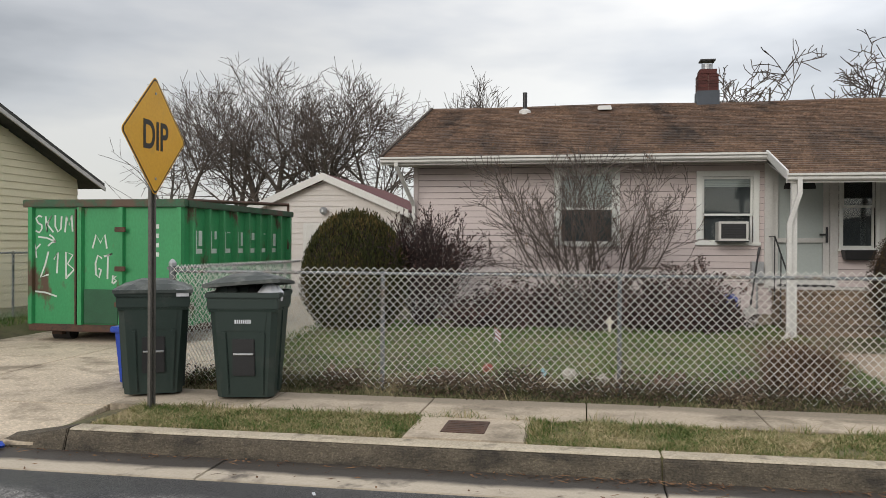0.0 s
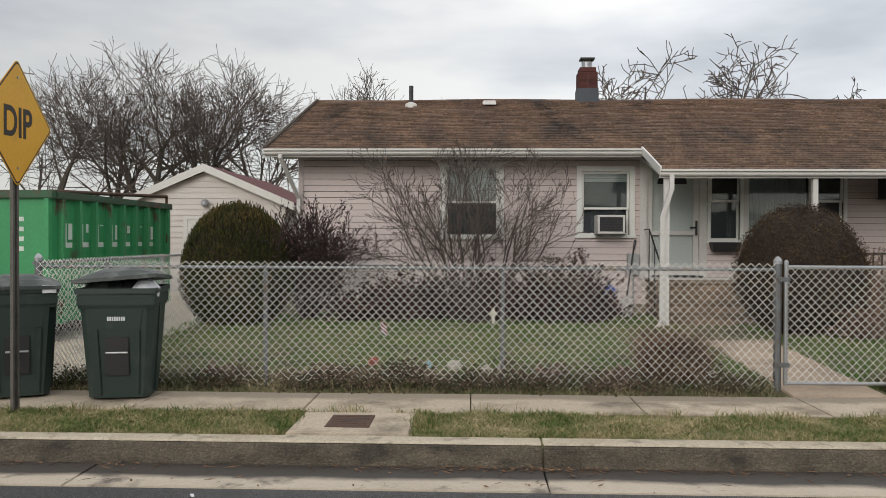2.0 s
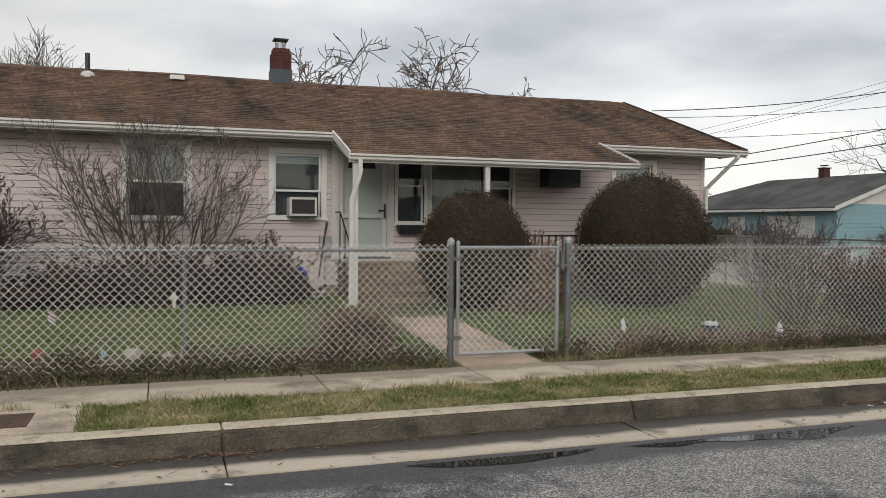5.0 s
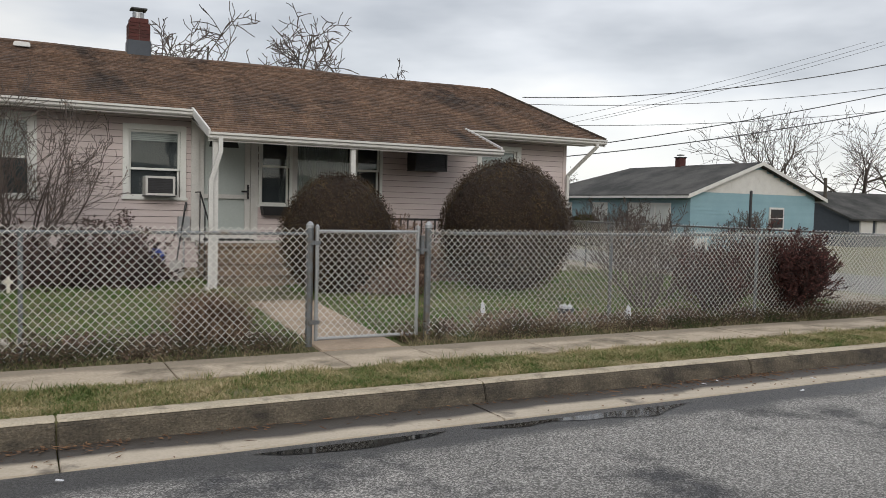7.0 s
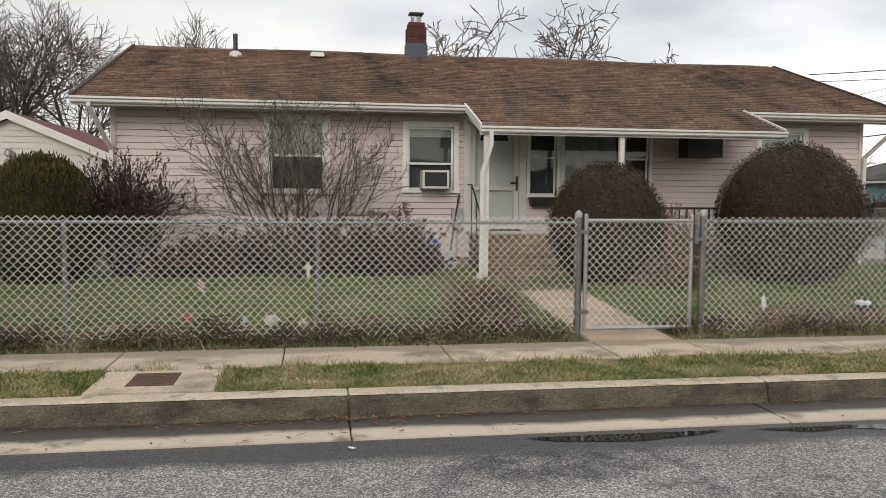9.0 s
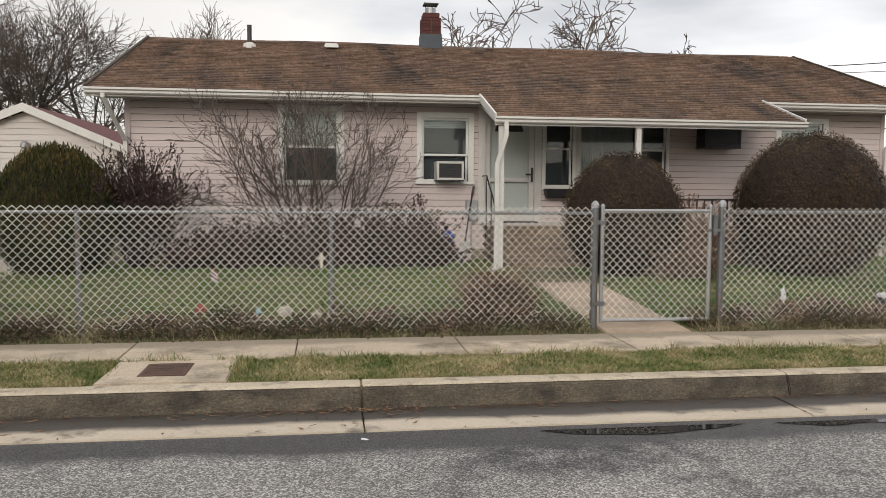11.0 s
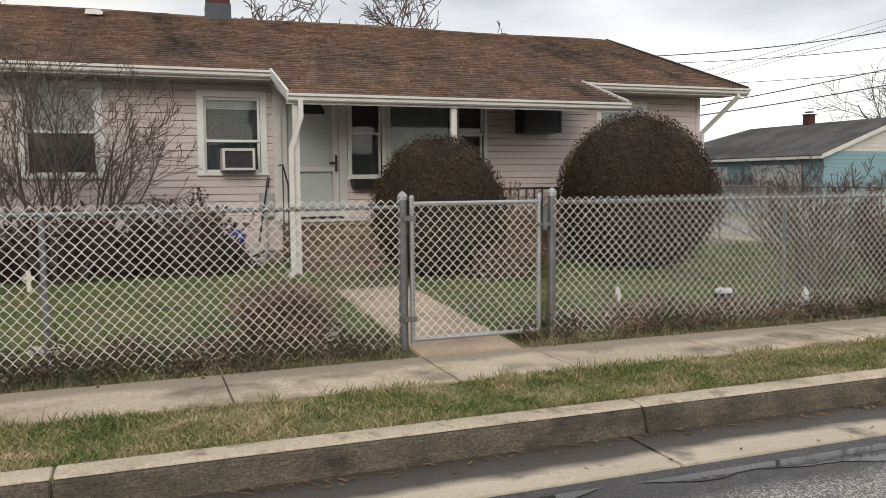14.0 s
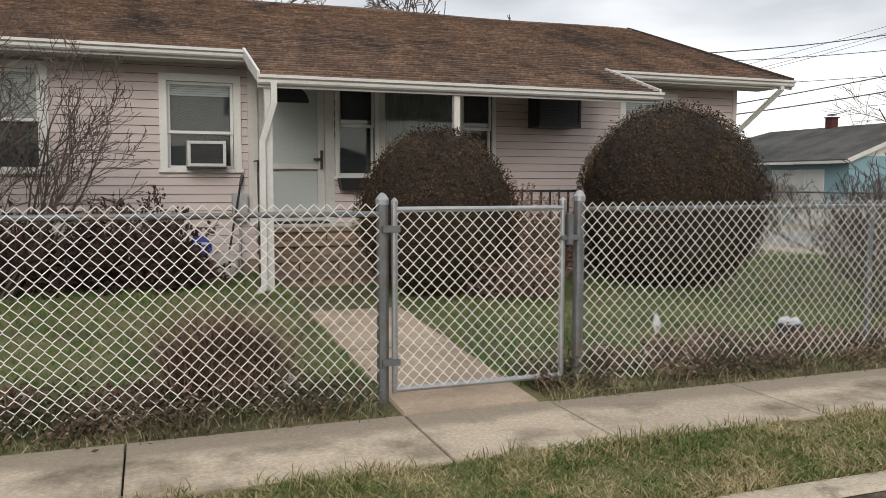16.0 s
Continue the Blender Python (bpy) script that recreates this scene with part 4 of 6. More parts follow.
# ---- kerbside: sign, bins, meter cover ----
sign = thing("road_sign", "yellow diamond warning sign on a brown steel post", "road sign", at=(-2.86, 6.66, 0.155), rz=89)
part("post", Mesh().prism([(-0.045, -0.02), (-0.018, -0.02), (-0.012, 0.015), (0.012, 0.015), (0.018, -0.02), (0.045, -0.02), (0.045, -0.014), (0.022, -0.014), (0.016, 0.022), (-0.016, 0.022), (-0.022, -0.014), (-0.045, -0.014)], "z", 0, 2.45), M_STEELPOST, sign)
R = 0.525


def diamond(r, rad, y0, y1):
    pts = []
    for q in range(4):
        c = math.pi / 2 * q
        cx, cz = (r - rad * 1.414) * math.cos(c), (r - rad * 1.414) * math.sin(c)
        for i in range(6):
            a = c - math.pi / 4 + math.pi / 2 * i / 5
            pts.append((cx + rad * math.cos(a), 2.37 + cz + rad * math.sin(a)))
    return Mesh().prism(pts, "y", y0, y1)


plate = part("plate", diamond(R, 0.045, -0.034, -0.031), M_YELLOW, sign)
part("border", diamond(R - 0.012, 0.042, -0.0352, -0.0342), M_SIGNBLACK, plate, "thin black border")
part("face", diamond(R - 0.030, 0.036, -0.0368, -0.0354), M_YELLOW, plate)
fc = bpy.data.curves.new("legend", "FONT")
fc.body, fc.size, fc.extrude, fc.align_x, fc.align_y = "DIP", 0.30, 0.001, "CENTER", "CENTER"
fc.offset = 0.006
legend = new("legend", fc)
legend.parent = plate
legend.matrix_basis = pose(0, -0.0385, 2.36, 90, 0, 0) @ Matrix.Diagonal((0.92, 1.15, 1, 1))
fc.materials.append(M_SIGNBLACK)
for z in (2.74, 2.0):
    part("bolt", Mesh().tube([(0, -0.034, z), (0, -0.044, z)], 0.012, 8), M_GALV, plate)


def wheelie_bin(label, at, rz, lid_tilt, stuffed):
    b = thing("wheelie_bin", label, "bin", "household bins", at, rz)
    w0, w1, d0, d1, h = 0.255, 0.315, 0.24, 0.34, 0.98
    body = Mesh()
    ring = []
    for z, s in ((0.02, 0.0), (0.06, 0.05), (h * 0.5, 0.5), (h, 1.0)):
        w, d = w0 + (w1 - w0) * s, d0 + (d1 - d0) * s
        n = len(body.v)
        c = 0.05
        for x, y in ((-w + c, -d), (w - c, -d), (w, -d + c), (w, d - c), (w - c, d), (-w + c, d), (-w, d - c), (-w, -d + c)):
            body.v.append((x, y, z))
        ring.append(n)
    for a, q in zip(ring[:-1], ring[1:]):
        for k in range(8):
            body.f.append((a + k, a + (k + 1) % 8, q + (k + 1) % 8, q + k))
    body.f.append(tuple(ring[0] + k for k in reversed(range(8))))
    bo = part("body", body, M_BIN, b)
    part("rim", Mesh().box(-0.335, 0.335, -0.36, -0.33, h - 0.05, h).box(-0.335, 0.335, 0.33, 0.36, h - 0.05, h).box(-0.335, -0.305, -0.33, 0.33, h - 0.05, h).box(0.305, 0.335, -0.33, 0.33, h - 0.05, h), M_BIN, b, bevel=0.008)
    fr = lambda z: -(d0 + (d1 - d0) * z / h)
    wd = lambda z: w0 + (w1 - w0) * z / h
    collar = Mesh()
    for za, zc, o in ((0.80, 0.83, 0.0), (0.83, 0.93, 0.010)):
        w_, d_ = wd(za) + 0.004 + o, -fr(za) + 0.004 + o
        w2, d2 = wd(zc) + 0.008, -fr(zc) + 0.010
        collar.hexa([(-w_, -d_, za), (w_, -d_, za), (w_, d_, za), (-w_, d_, za), (-w2, -d2, zc), (w2, -d2, zc), (w2, d2, zc), (-w2, d2, zc)])
    part("collar", collar, M_BIN, b, "flared upper band", bevel=0.006)
    for s in (-1, 1):
        part("front_rib", Mesh().hexa([(s * 0.155 - 0.022, fr(0.05) - 0.018, 0.05), (s * 0.155 + 0.022, fr(0.05) - 0.018, 0.05), (s * 0.155 + 0.022, fr(0.05) + 0.02, 0.05), (s * 0.155 - 0.022, fr(0.05) + 0.02, 0.05), (s * 0.175 - 0.022, fr(0.62) - 0.018, 0.62), (s * 0.175 + 0.022, fr(0.62) - 0.018, 0.62), (s * 0.175 + 0.022, fr(0.62) + 0.02, 0.62), (s * 0.175 - 0.022, fr(0.62) + 0.02, 0.62)]), M_BIN, bo, bevel=0.006)
    part("front_panel", Mesh().hexa([(-0.20, fr(0.62) - 0.005, 0.62), (0.20, fr(0.62) - 0.005, 0.62), (0.20, fr(0.62) + 0.02, 0.62), (-0.20, fr(0.62) + 0.02, 0.62), (-0.24, fr(0.9) - 0.005, 0.9), (0.24, fr(0.9) - 0.005, 0.9), (0.24, fr(0.9) + 0.02, 0.9), (-0.24, fr(0.9) + 0.02, 0.9)]), M_BIN, bo, bevel=0.008)
    # no hollow here: a raised black block paints the lifting recess's shade
    part("recess_shade", Mesh().hexa([(-0.10, fr(0.30) - 0.016, 0.22), (0.10, fr(0.30) - 0.016, 0.22), (0.10, fr(0.3) + 0.02, 0.22), (-0.10, fr(0.3) + 0.02, 0.22), (-0.10, fr(0.56) - 0.012, 0.56), (0.10, fr(0.56) - 0.012, 0.56), (0.10, fr(0.56) + 0.02, 0.56), (-0.10, fr(0.56) + 0.02, 0.56)]), M_BLACK, bo, "black block for the shade of a lifting recess", bevel=0.006)
    part("lift_bar", Mesh().tube([(-0.09, fr(0.42) - 0.022, 0.42), (0.09, fr(0.42) - 0.022, 0.42)], 0.011, 8), M_GALV, bo, "metal lifting bar")
    for s in (-1, 1):
        part("side_rib", Mesh().hexa([(s * 0.258 - 0.02, -0.05, 0.05), (s * 0.258 + 0.02, -0.05, 0.05), (s * 0.258 + 0.02, 0.05, 0.05), (s * 0.258 - 0.02, 0.05, 0.05), (s * 0.308 - 0.02, -0.05, h - 0.05), (s * 0.308 + 0.014, -0.05, h - 0.05), (s * 0.308 + 0.014, 0.05, h - 0.05), (s * 0.308 - 0.02, 0.05, h - 0.05)]), M_BIN, bo)
        wh = part("wheel", Mesh().tube([(s * 0.185, 0.25, 0.115), (s * 0.232, 0.25, 0.115)], 0.115, 18), M_BLACK, b)
        part("hub", Mesh().tube([(s * 0.23, 0.25, 0.115), (s * 0.24, 0.25, 0.115)], 0.045, 12), M_BINLID, wh)
    part("handle", Mesh().tube([(-0.22, 0.40, 0.95), (0.22, 0.40, 0.95)], 0.014, 8).box(-0.24, -0.20, 0.34, 0.41, 0.93, 0.97).box(0.20, 0.24, 0.34, 0.41, 0.93, 0.97), M_BIN, b)
    lid = Mesh()
    n = 9
    for i in range(n + 1):
        for j in range(n + 1):
            u, v = i / n * 2 - 1, j / n * 2 - 1
            z = 0.075 * (1 - u ** 4) * (1 - v ** 4) ** 0.8 + (0.018 if abs(u) < 0.5 and abs(v) < 0.6 else 0)
            lid.v.append((0.35 * u, 0.38 * v - 0.38, z))
    for i in range(n):
        for j in range(n):
            a = i * (n + 1) + j
            lid.f.append((a, a + n + 1, a + n + 2, a + 1))
    k = len(lid.v)
    lid.box(-0.35, 0.35, -0.765, 0.005, -0.028, 0.004)
    l = part("lid", lid, M_BINLID, b)
    l.matrix_basis = pose(0, 0.38, h + 0.012 + (0.035 if stuffed else 0), -lid_tilt, -4.5 if stuffed else 0, 0)
    if stuffed:
        rr = random.Random(8)
        for i in range(7):
            x, y = rr.uniform(-0.22, 0.22), rr.uniform(-0.25, 0.1)
            bag = Mesh().lathe([(0.03, 0.84), (0.11, 0.90), (0.12, 0.98), (0.07, 1.04), (0.02, 1.06)], x, y, 9)
            part("rubbish_bag", bag, (M_PAPER, M_BLACK, M_BINLID)[i % 3], b)
    return b


bin_1 = wheelie_bin("dark green wheelie bin with a closed pale lid", (-3.20, 7.32, 0.172), 28, 0, False)
bin_2 = wheelie_bin("dark green wheelie bin, lid propped open on rubbish", (-2.23, 7.34, 0.172), 11, 4, True)
lab = Mesh()
for i in range(8):
    lab.box(-0.075 + i * 0.019, -0.062 + i * 0.019, -0.325, -0.322, 0.70, 0.735)
part("label_marks", lab, M_PAPER, bin_2, "pale stencilled marks")
part("sticker", Mesh().box(0.20, 0.31, -0.375, -0.372, 0.93, 1.0), M_PAPER, bin_1, "white paper sticker on the rim")
box = thing("recycling_box", "blue plastic recycling tub behind the bins", "recycling box", at=(-3.66, 7.95, 0.14))
part("tub", Mesh().hexa([(-0.18, -0.18, 0), (0.18, -0.18, 0), (0.18, 0.18, 0), (-0.18, 0.18, 0), (-0.22, -0.22, 0.55), (0.22, -0.22, 0.55), (0.22, 0.22, 0.55), (-0.22, 0.22, 0.55)]), M_BLUE, box, bevel=0.02)
part("rim", Mesh().box(-0.25, 0.25, -0.25, 0.25, 0.54, 0.60), M_BLUE, box, bevel=0.012)
cover = thing("meter_cover", "rusty square iron meter cover in concrete", "meter cover", at=(-0.04, 6.38, 0.170))
part("plate", Mesh().box(-0.17, 0.17, -0.21, 0.21, -0.02, 0.008), M_RUST, cover, bevel=0.004)
for i in range(6):
    part("rib", Mesh().box(-0.14, 0.14, -0.165 + i * 0.06, -0.14 + i * 0.06, 0.006, 0.011), M_RUST, cover)

# ---- driveway: the container ----
CX, CY, CW, CL, CZ0, CZ1 = -4.62, 10.6, 2.35, 4.1, 0.44, 2.17
M_RAIL = mat("rust_streaked_green", (0.02, 0.11, 0.05), (0.04, 0.06, 0.035), 0.6, 3, 40, 0.2, dirt=(0.09, 0.055, 0.035), dirt_scale=2.5, dirt_lo=0.45, dirt_hi=0.6)
con = thing("roll_off_container", "green roll-off container, rusty, with white spray paint", "container")
part("end_wall", Mesh().box(CX - CW, CX, CY, CY + 0.06, CZ0, CZ1), M_GREEN, con)
part("end_wall", Mesh().box(CX - CW, CX, CY + CL, CY + CL + 0.06, CZ0, CZ1), M_GREEN, con)
part("side_wall", Mesh().box(CX - 0.05, CX, CY + 0.06, CY + CL, CZ0, CZ1), M_GREEN, con)
part("side_wall", Mesh().box(CX - CW, CX - CW + 0.05, CY + 0.06, CY + CL, CZ0, CZ1), M_GREEN, con)
part("floor_plate", Mesh().box(CX - CW + 0.05, CX - 0.05, CY + 0.06, CY + CL, CZ0, CZ0 + 0.08), M_RUST, con)
part("top_rail", Mesh().box(CX - CW - 0.09, CX + 0.06, CY - 0.06, CY + 0.03, CZ1 - 0.07, CZ1 + 0.04).box(CX - 0.03, CX + 0.07, CY + 0.03, CY + CL + 0.06, CZ1 - 0.07, CZ1 + 0.03).box(CX - CW - 0.07, CX - CW + 0.03, CY + 0.03, CY + CL + 0.06, CZ1 - 0.07, CZ1 + 0.03), M_RAIL, con, "dented rusty top rail", bevel=0.01)
for i in range(9):
    y = CY + 0.22 + i * (CL - 0.3) / 8
    part("side_rib", Mesh().prism([(CX, y - 0.05), (CX + 0.07, y - 0.03), (CX + 0.07, y + 0.03), (CX, y + 0.05)], "z", CZ0, CZ1 - 0.07), M_GREEN, con)
for x in (CX - CW + 0.03, CX - CW + 0.805, CX - CW + 1.44, CX - 0.03):
    part("end_rib", Mesh().prism([(x - 0.045, CY), (x - 0.03, CY - 0.06), (x + 0.03, CY - 0.06), (x + 0.045, CY)], "z", CZ0, CZ1 - 0.07), M_GREEN, con)
part("door_seam", Mesh().box(CX - CW + 0.725, CX - CW + 0.745, CY - 0.05, CY + 0.0, CZ0, CZ1 - 0.1), M_RUST, con)
part("bumper", Mesh().box(CX - CW, CX, CY - 0.05, CY + 0.08, CZ0 - 0.10, CZ0), M_RUST, con, bevel=0.01)
for x in (CX - CW + 0.35, CX - 0.35):
    part("skid_rail", Mesh().box(x - 0.08, x + 0.08, CY + 0.1, CY + CL, CZ0 - 0.16, CZ0), M_RUST, con)
    for y in (CY + 0.3, CY + CL - 0.3):
        part("roller", Mesh().tube([(x - 0.14, y, 0.30), (x + 0.14, y, 0.30)], 0.115, 14), M_BLACK, con)
# stands proud of the wall; its darker green paints in a recess's shade
part("shaded_panel", Mesh().box(CX - CW + 0.86, CX - CW + 1.38, CY - 0.03, CY - 0.002, CZ0 + 0.02, CZ0 + 0.5), mat("shadow_green", (0.015, 0.09, 0.04), None, 0.6), con, "lower panel painted dark for a recess's shade")
for z in (0.7, 1.2, 1.75):
    part("hinge", Mesh().box(CX - CW + 1.36, CX - CW + 1.52, CY - 0.085, CY - 0.055, z, z + 0.07), M_RUST, con, bevel=0.006)


def stroke(pts, w):
    """A sprayed line on the end wall: flat, of even width."""
    m = Mesh()
    for i, (a, b) in enumerate(pts):
        (c, d), (e, f) = pts[max(i - 1, 0)], pts[min(i + 1, len(pts) - 1)]
        l = math.hypot(e - c, f - d) or 1
        u, v = -(f - d) / l * w, (e - c) / l * w
        m.v += [(a - u, CY - 0.0045, b - v), (a + u, CY - 0.0045, b + v)]
        if i:
            m.f.append((2 * i - 2, 2 * i, 2 * i + 1, 2 * i - 1))
    return m


part("tarp_bar", Mesh().tube([(CX - 0.75, CY + 1.2, CZ1 + 0.02), (CX - 0.70, CY + 1.3, CZ1 + 0.10), (CX + 0.02, CY + CL - 0.1, CZ1 + 0.16), (CX + 0.02, CY + CL - 0.1, 1.5)], 0.03, 8), M_RUST, con, "dark tarpaulin bar")
STROKES = {
    "S": [(0.9, 0.9), (0.4, 1.0), (0.1, 0.8), (0.3, 0.55), (0.8, 0.45), (0.9, 0.2), (0.5, 0.0), (0.0, 0.1)],
    "K": [(0.1, 1.0), (0.15, 0.0), (0.12, 0.45), (0.9, 1.0), (0.3, 0.5), (1.0, 0.0)],
    "U": [(0.1, 1.0), (0.1, 0.3), (0.4, 0.0), (0.8, 0.2), (0.9, 1.0)],
    "M": [(0.0, 0.0), (0.2, 1.0), (0.5, 0.35), (0.85, 1.0), (1.0, 0.0)],
    "G": [(0.9, 0.85), (0.5, 1.0), (0.1, 0.6), (0.2, 0.15), (0.6, 0.0), (0.9, 0.35), (0.5, 0.4)],
    "T": [(0.0, 0.95), (1.0, 1.0), (0.5, 0.97), (0.45, 0.0)],
    "B": [(0.1, 0.0), (0.1, 1.0), (0.7, 0.85), (0.2, 0.55), (0.9, 0.3), (0.1, 0.0)],
    "L": [(0.8, 1.0), (0.5, 0.5), (0.0, 0.05), (0.9, 0.12)],
    "1": [(0.1, 0.7), (0.5, 1.0), (0.45, 0.2)],
}
gr = random.Random(21)
for word, gx0, gz0, gw_, gh in (("SKUM", -6.91, 1.75, 0.154, 0.234), ("M", -6.02, 1.52, 0.272, 0.197), ("GT", -5.98, 1.10, 0.150, 0.330), ("B", -5.70, 1.02, 0.094, 0.119), ("L1B", -6.84, 1.09, 0.199, 0.380)):
    for i, ch_ in enumerate(word):
        pts = [(gx0 + gw_ * (i + 0.12 + 0.8 * u) + gr.uniform(-0.008, 0.008), gz0 + gh * v + gr.uniform(-0.012, 0.012)) for u, v in STROKES[ch_]]
        part("spray_mark", stroke(pts, 0.013), M_CHALK, con, "white sprayed letter")
for x0_, z0_, x1_, z1_ in ((0.06, 0.62, 0.42, 0.55), (0.12, 1.40, 0.40, 1.33), (0.40, 1.33, 0.30, 1.43), (0.40, 1.33, 0.28, 1.27), (0.05, 1.36, 0.10, 1.10), (0.03, 1.12, 0.16, 1.30)):
    part("spray_mark", stroke([(CX - CW + x0_, z0_ + 0.28), (CX - CW + (x0_ + x1_) / 2, (z0_ + z1_) / 2 + 0.30), (CX - CW + x1_, z1_ + 0.28)], 0.012), M_CHALK, con, "white sprayed stroke")
for i in range(7):
    y = CY + 0.22 + (i + 0.5) * (CL - 0.3) / 8
    part("letter_mark", Mesh().box(CX, CX + 0.004, y - 0.11, y + 0.11, 1.45, 1.52).box(CX, CX + 0.004, y - 0.11, y - 0.05, 1.52, 1.78).box(CX, CX + 0.004, y + 0.04 * (i % 2), y + 0.11, 1.56 + 0.1 * (i % 3), 1.78), M_CHALK, con, "faded white shape")
for i in range(4):
    part("letter_mark", Mesh().box(CX - 0.52, CX - 0.36, CY - 0.005, CY + 0.001, 1.80 - i * 0.13, 1.86 - i * 0.13), M_CHALK, con, "small white marks")

# ---- garage, neighbours ----


def gable_house(name, label, x0, x1, y0, y1, zb, ze, zr, ridge_axis, wall_m, roof_m, over=0.4, course=0.15, boards=("front",), hip=0.0):
    """A plain gabled house: walls, roof slabs with thickness, rake boards and gutters."""
    h = thing(name, label, "house" if "garage" not in name else "garage")
    part("wall", Mesh().box(x0, x1, y0, y1, zb, ze), wall_m, h)
    th = 0.12
    if ridge_axis == "y":
        xm = (x0 + x1) / 2
        sl = (zr - ze) / (xm - x0)
        zo = ze - sl * over
        part("gable", Mesh().prism([(x0, ze), (x1, ze), (xm, zr - 0.05)], "y", y0, y1 - hip), wall_m, h)
        for s, e in ((x0 - over, -1), (x1 + over, 1)):
            ya, yb = y0 - over * 0.8, y1 + over * 0.8
            part("roof", Mesh().hexa([(s, ya, zo), (xm, ya, zr), (xm, yb - hip, zr), (s, yb, zo), (s, ya, zo + th), (xm, ya, zr + th), (xm, yb - hip, zr + th), (s, yb, zo + th)]), roof_m, h)
            if hip and e > 0:
                part("hip_roof", Mesh().hexa([(x0 - over, yb, zo), (x1 + over, yb, zo), (xm + 0.01, yb - hip, zr), (xm, yb - hip, zr), (x0 - over, yb, zo + th), (x1 + over, yb, zo + th), (xm + 0.01, yb - hip, zr + th), (xm, yb - hip, zr + th)]), roof_m, h)
            part("rake_board", Mesh().prism([(s, zo - 0.06), (xm, zr - 0.06), (xm, zr + th + 0.01), (s, zo + th + 0.01)], "y", y0 - over * 0.8 - 0.03, y0 - over * 0.8), M_WHITE, h)
            part("gutter_trough", Mesh().box(s - 0.05, s + 0.05, y0 - over * 0.8, y1 + over * 0.8, zo - 0.06, zo + 0.06), M_WHITE, h)
        z = zb + 0.1
        while z + course < zr - 0.08:
            a, b = (x0, x1) if z + course < ze else (x0 + (z + course - ze) / sl, x1 - (z + course - ze) / sl)
            part("siding_board", Mesh().prism([(y0, z), (y0 - 0.022, z), (y0 - 0.004, z + course), (y0, z + course)], "x", a, b), wall_m if z < ze or boards[-1] != "white_gable" else M_WHITE, h)
            z += course
    else:
        ym = (y0 + y1) / 2
        sl = (zr - ze) / (ym - y0)
        zo = ze - sl * over
        part("gable", Mesh().prism([(y0, ze), (y1, ze), (ym, zr - 0.05)], "x", x0, x1), wall_m, h)
        for s in (y0 - over, y1 + over):
            part("roof", Mesh().prism([(s, zo), (ym, zr), (ym, zr + th), (s, zo + th)], "x", x0 - over * 0.8, x1 + over * 0.8), roof_m, h)
            part("rake_board", Mesh().prism([(s, zo - 0.05), (ym, zr - 0.05), (ym, zr + th * 0.25), (s, zo + th * 0.25)], "x", x1 + over * 0.8, x1 + over * 0.8 + 0.03), M_SOFFIT, h)
        z = zb + 0.1
        while z + course < zr - 0.08:
            a, b = (y0, y1) if z + course < ze else (y0 + (z + course - ze) / sl, y1 - (z + course - ze) / sl)
            part("siding_board", Mesh().prism([(x1, z), (x1 + 0.022, z), (x1 + 0.004, z + course), (x1, z + course)], "y", a, b), wall_m, h)
            z += course
    return h


gar = gable_house("garage", "cream-sided garage with a dark red roof", -7.75, -3.75, 20.3, 26.5, 0.1, 2.45, 3.30, "y", M_GARAGE, M_REDROOF, 0.25, 0.14)
part("garage_door", Mesh().box(-6.22, -4.0, 20.27, 20.29, 0.1, 2.05), M_WHITE, gar)
part("door_trim", Mesh().box(-6.32, -6.22, 20.255, 20.298, 0.1, 2.14).box(-6.22, -3.95, 20.255, 20.298, 2.05, 2.14), M_WHITE, gar, bevel=0.004)
for i in range(3):
    part("door_groove", Mesh().box(-6.2, -4.0, 20.262, 20.272, 0.55 + i * 0.5, 0.57 + i * 0.5), M_SOFFIT, gar)
part("wall_lamp", Mesh().lathe([(0.03, 2.36), (0.10, 2.42), (0.10, 2.5), (0.05, 2.55)], -5.75, 20.18, 12), M_GALV, gar, "small floodlight over the door")
nb = gable_house("cream_house", "neighbouring house with cream clapboards and a dark roof", -20.0, -9.86, 7.9, 15.95, 0.0, 2.95, 4.45, "x", M_CREAM, M_DKROOF, 0.45, 0.14)
nw = part("window", Mesh().box(-9.86, -9.81, 12.1, 13.0, 1.15, 2.25), M_BLACK, nb, "dark window with a brown frame", bevel=0.01)
part("pane", Mesh().box(-9.815, -9.80, 12.18, 12.52, 1.22, 2.18).box(-9.815, -9.80, 12.58, 12.92, 1.22, 2.18), M_GLASS, nw)
aer = thing("roof_aerial", "thin metal mast on the cream house's roof", "aerial", at=(-12.2, 15.6, 3.2))
part("mast", Mesh().tube([(0, 0, 0), (0, 0, 1.5)], 0.035, 8), M_STEELPOST, aer)
part("arm", Mesh().tube([(-0.28, 0, 0.95), (0, 0, 0.95)], 0.02, 6), M_STEELPOST, aer)
grey = gable_house("grey_house", "distant grey-roofed house behind the garage", -7.5, -1.0, 44, 52, 0.1, 3.2, 5.1, "x", M_FLASH, M_DKROOF, 0.4, 0.5)

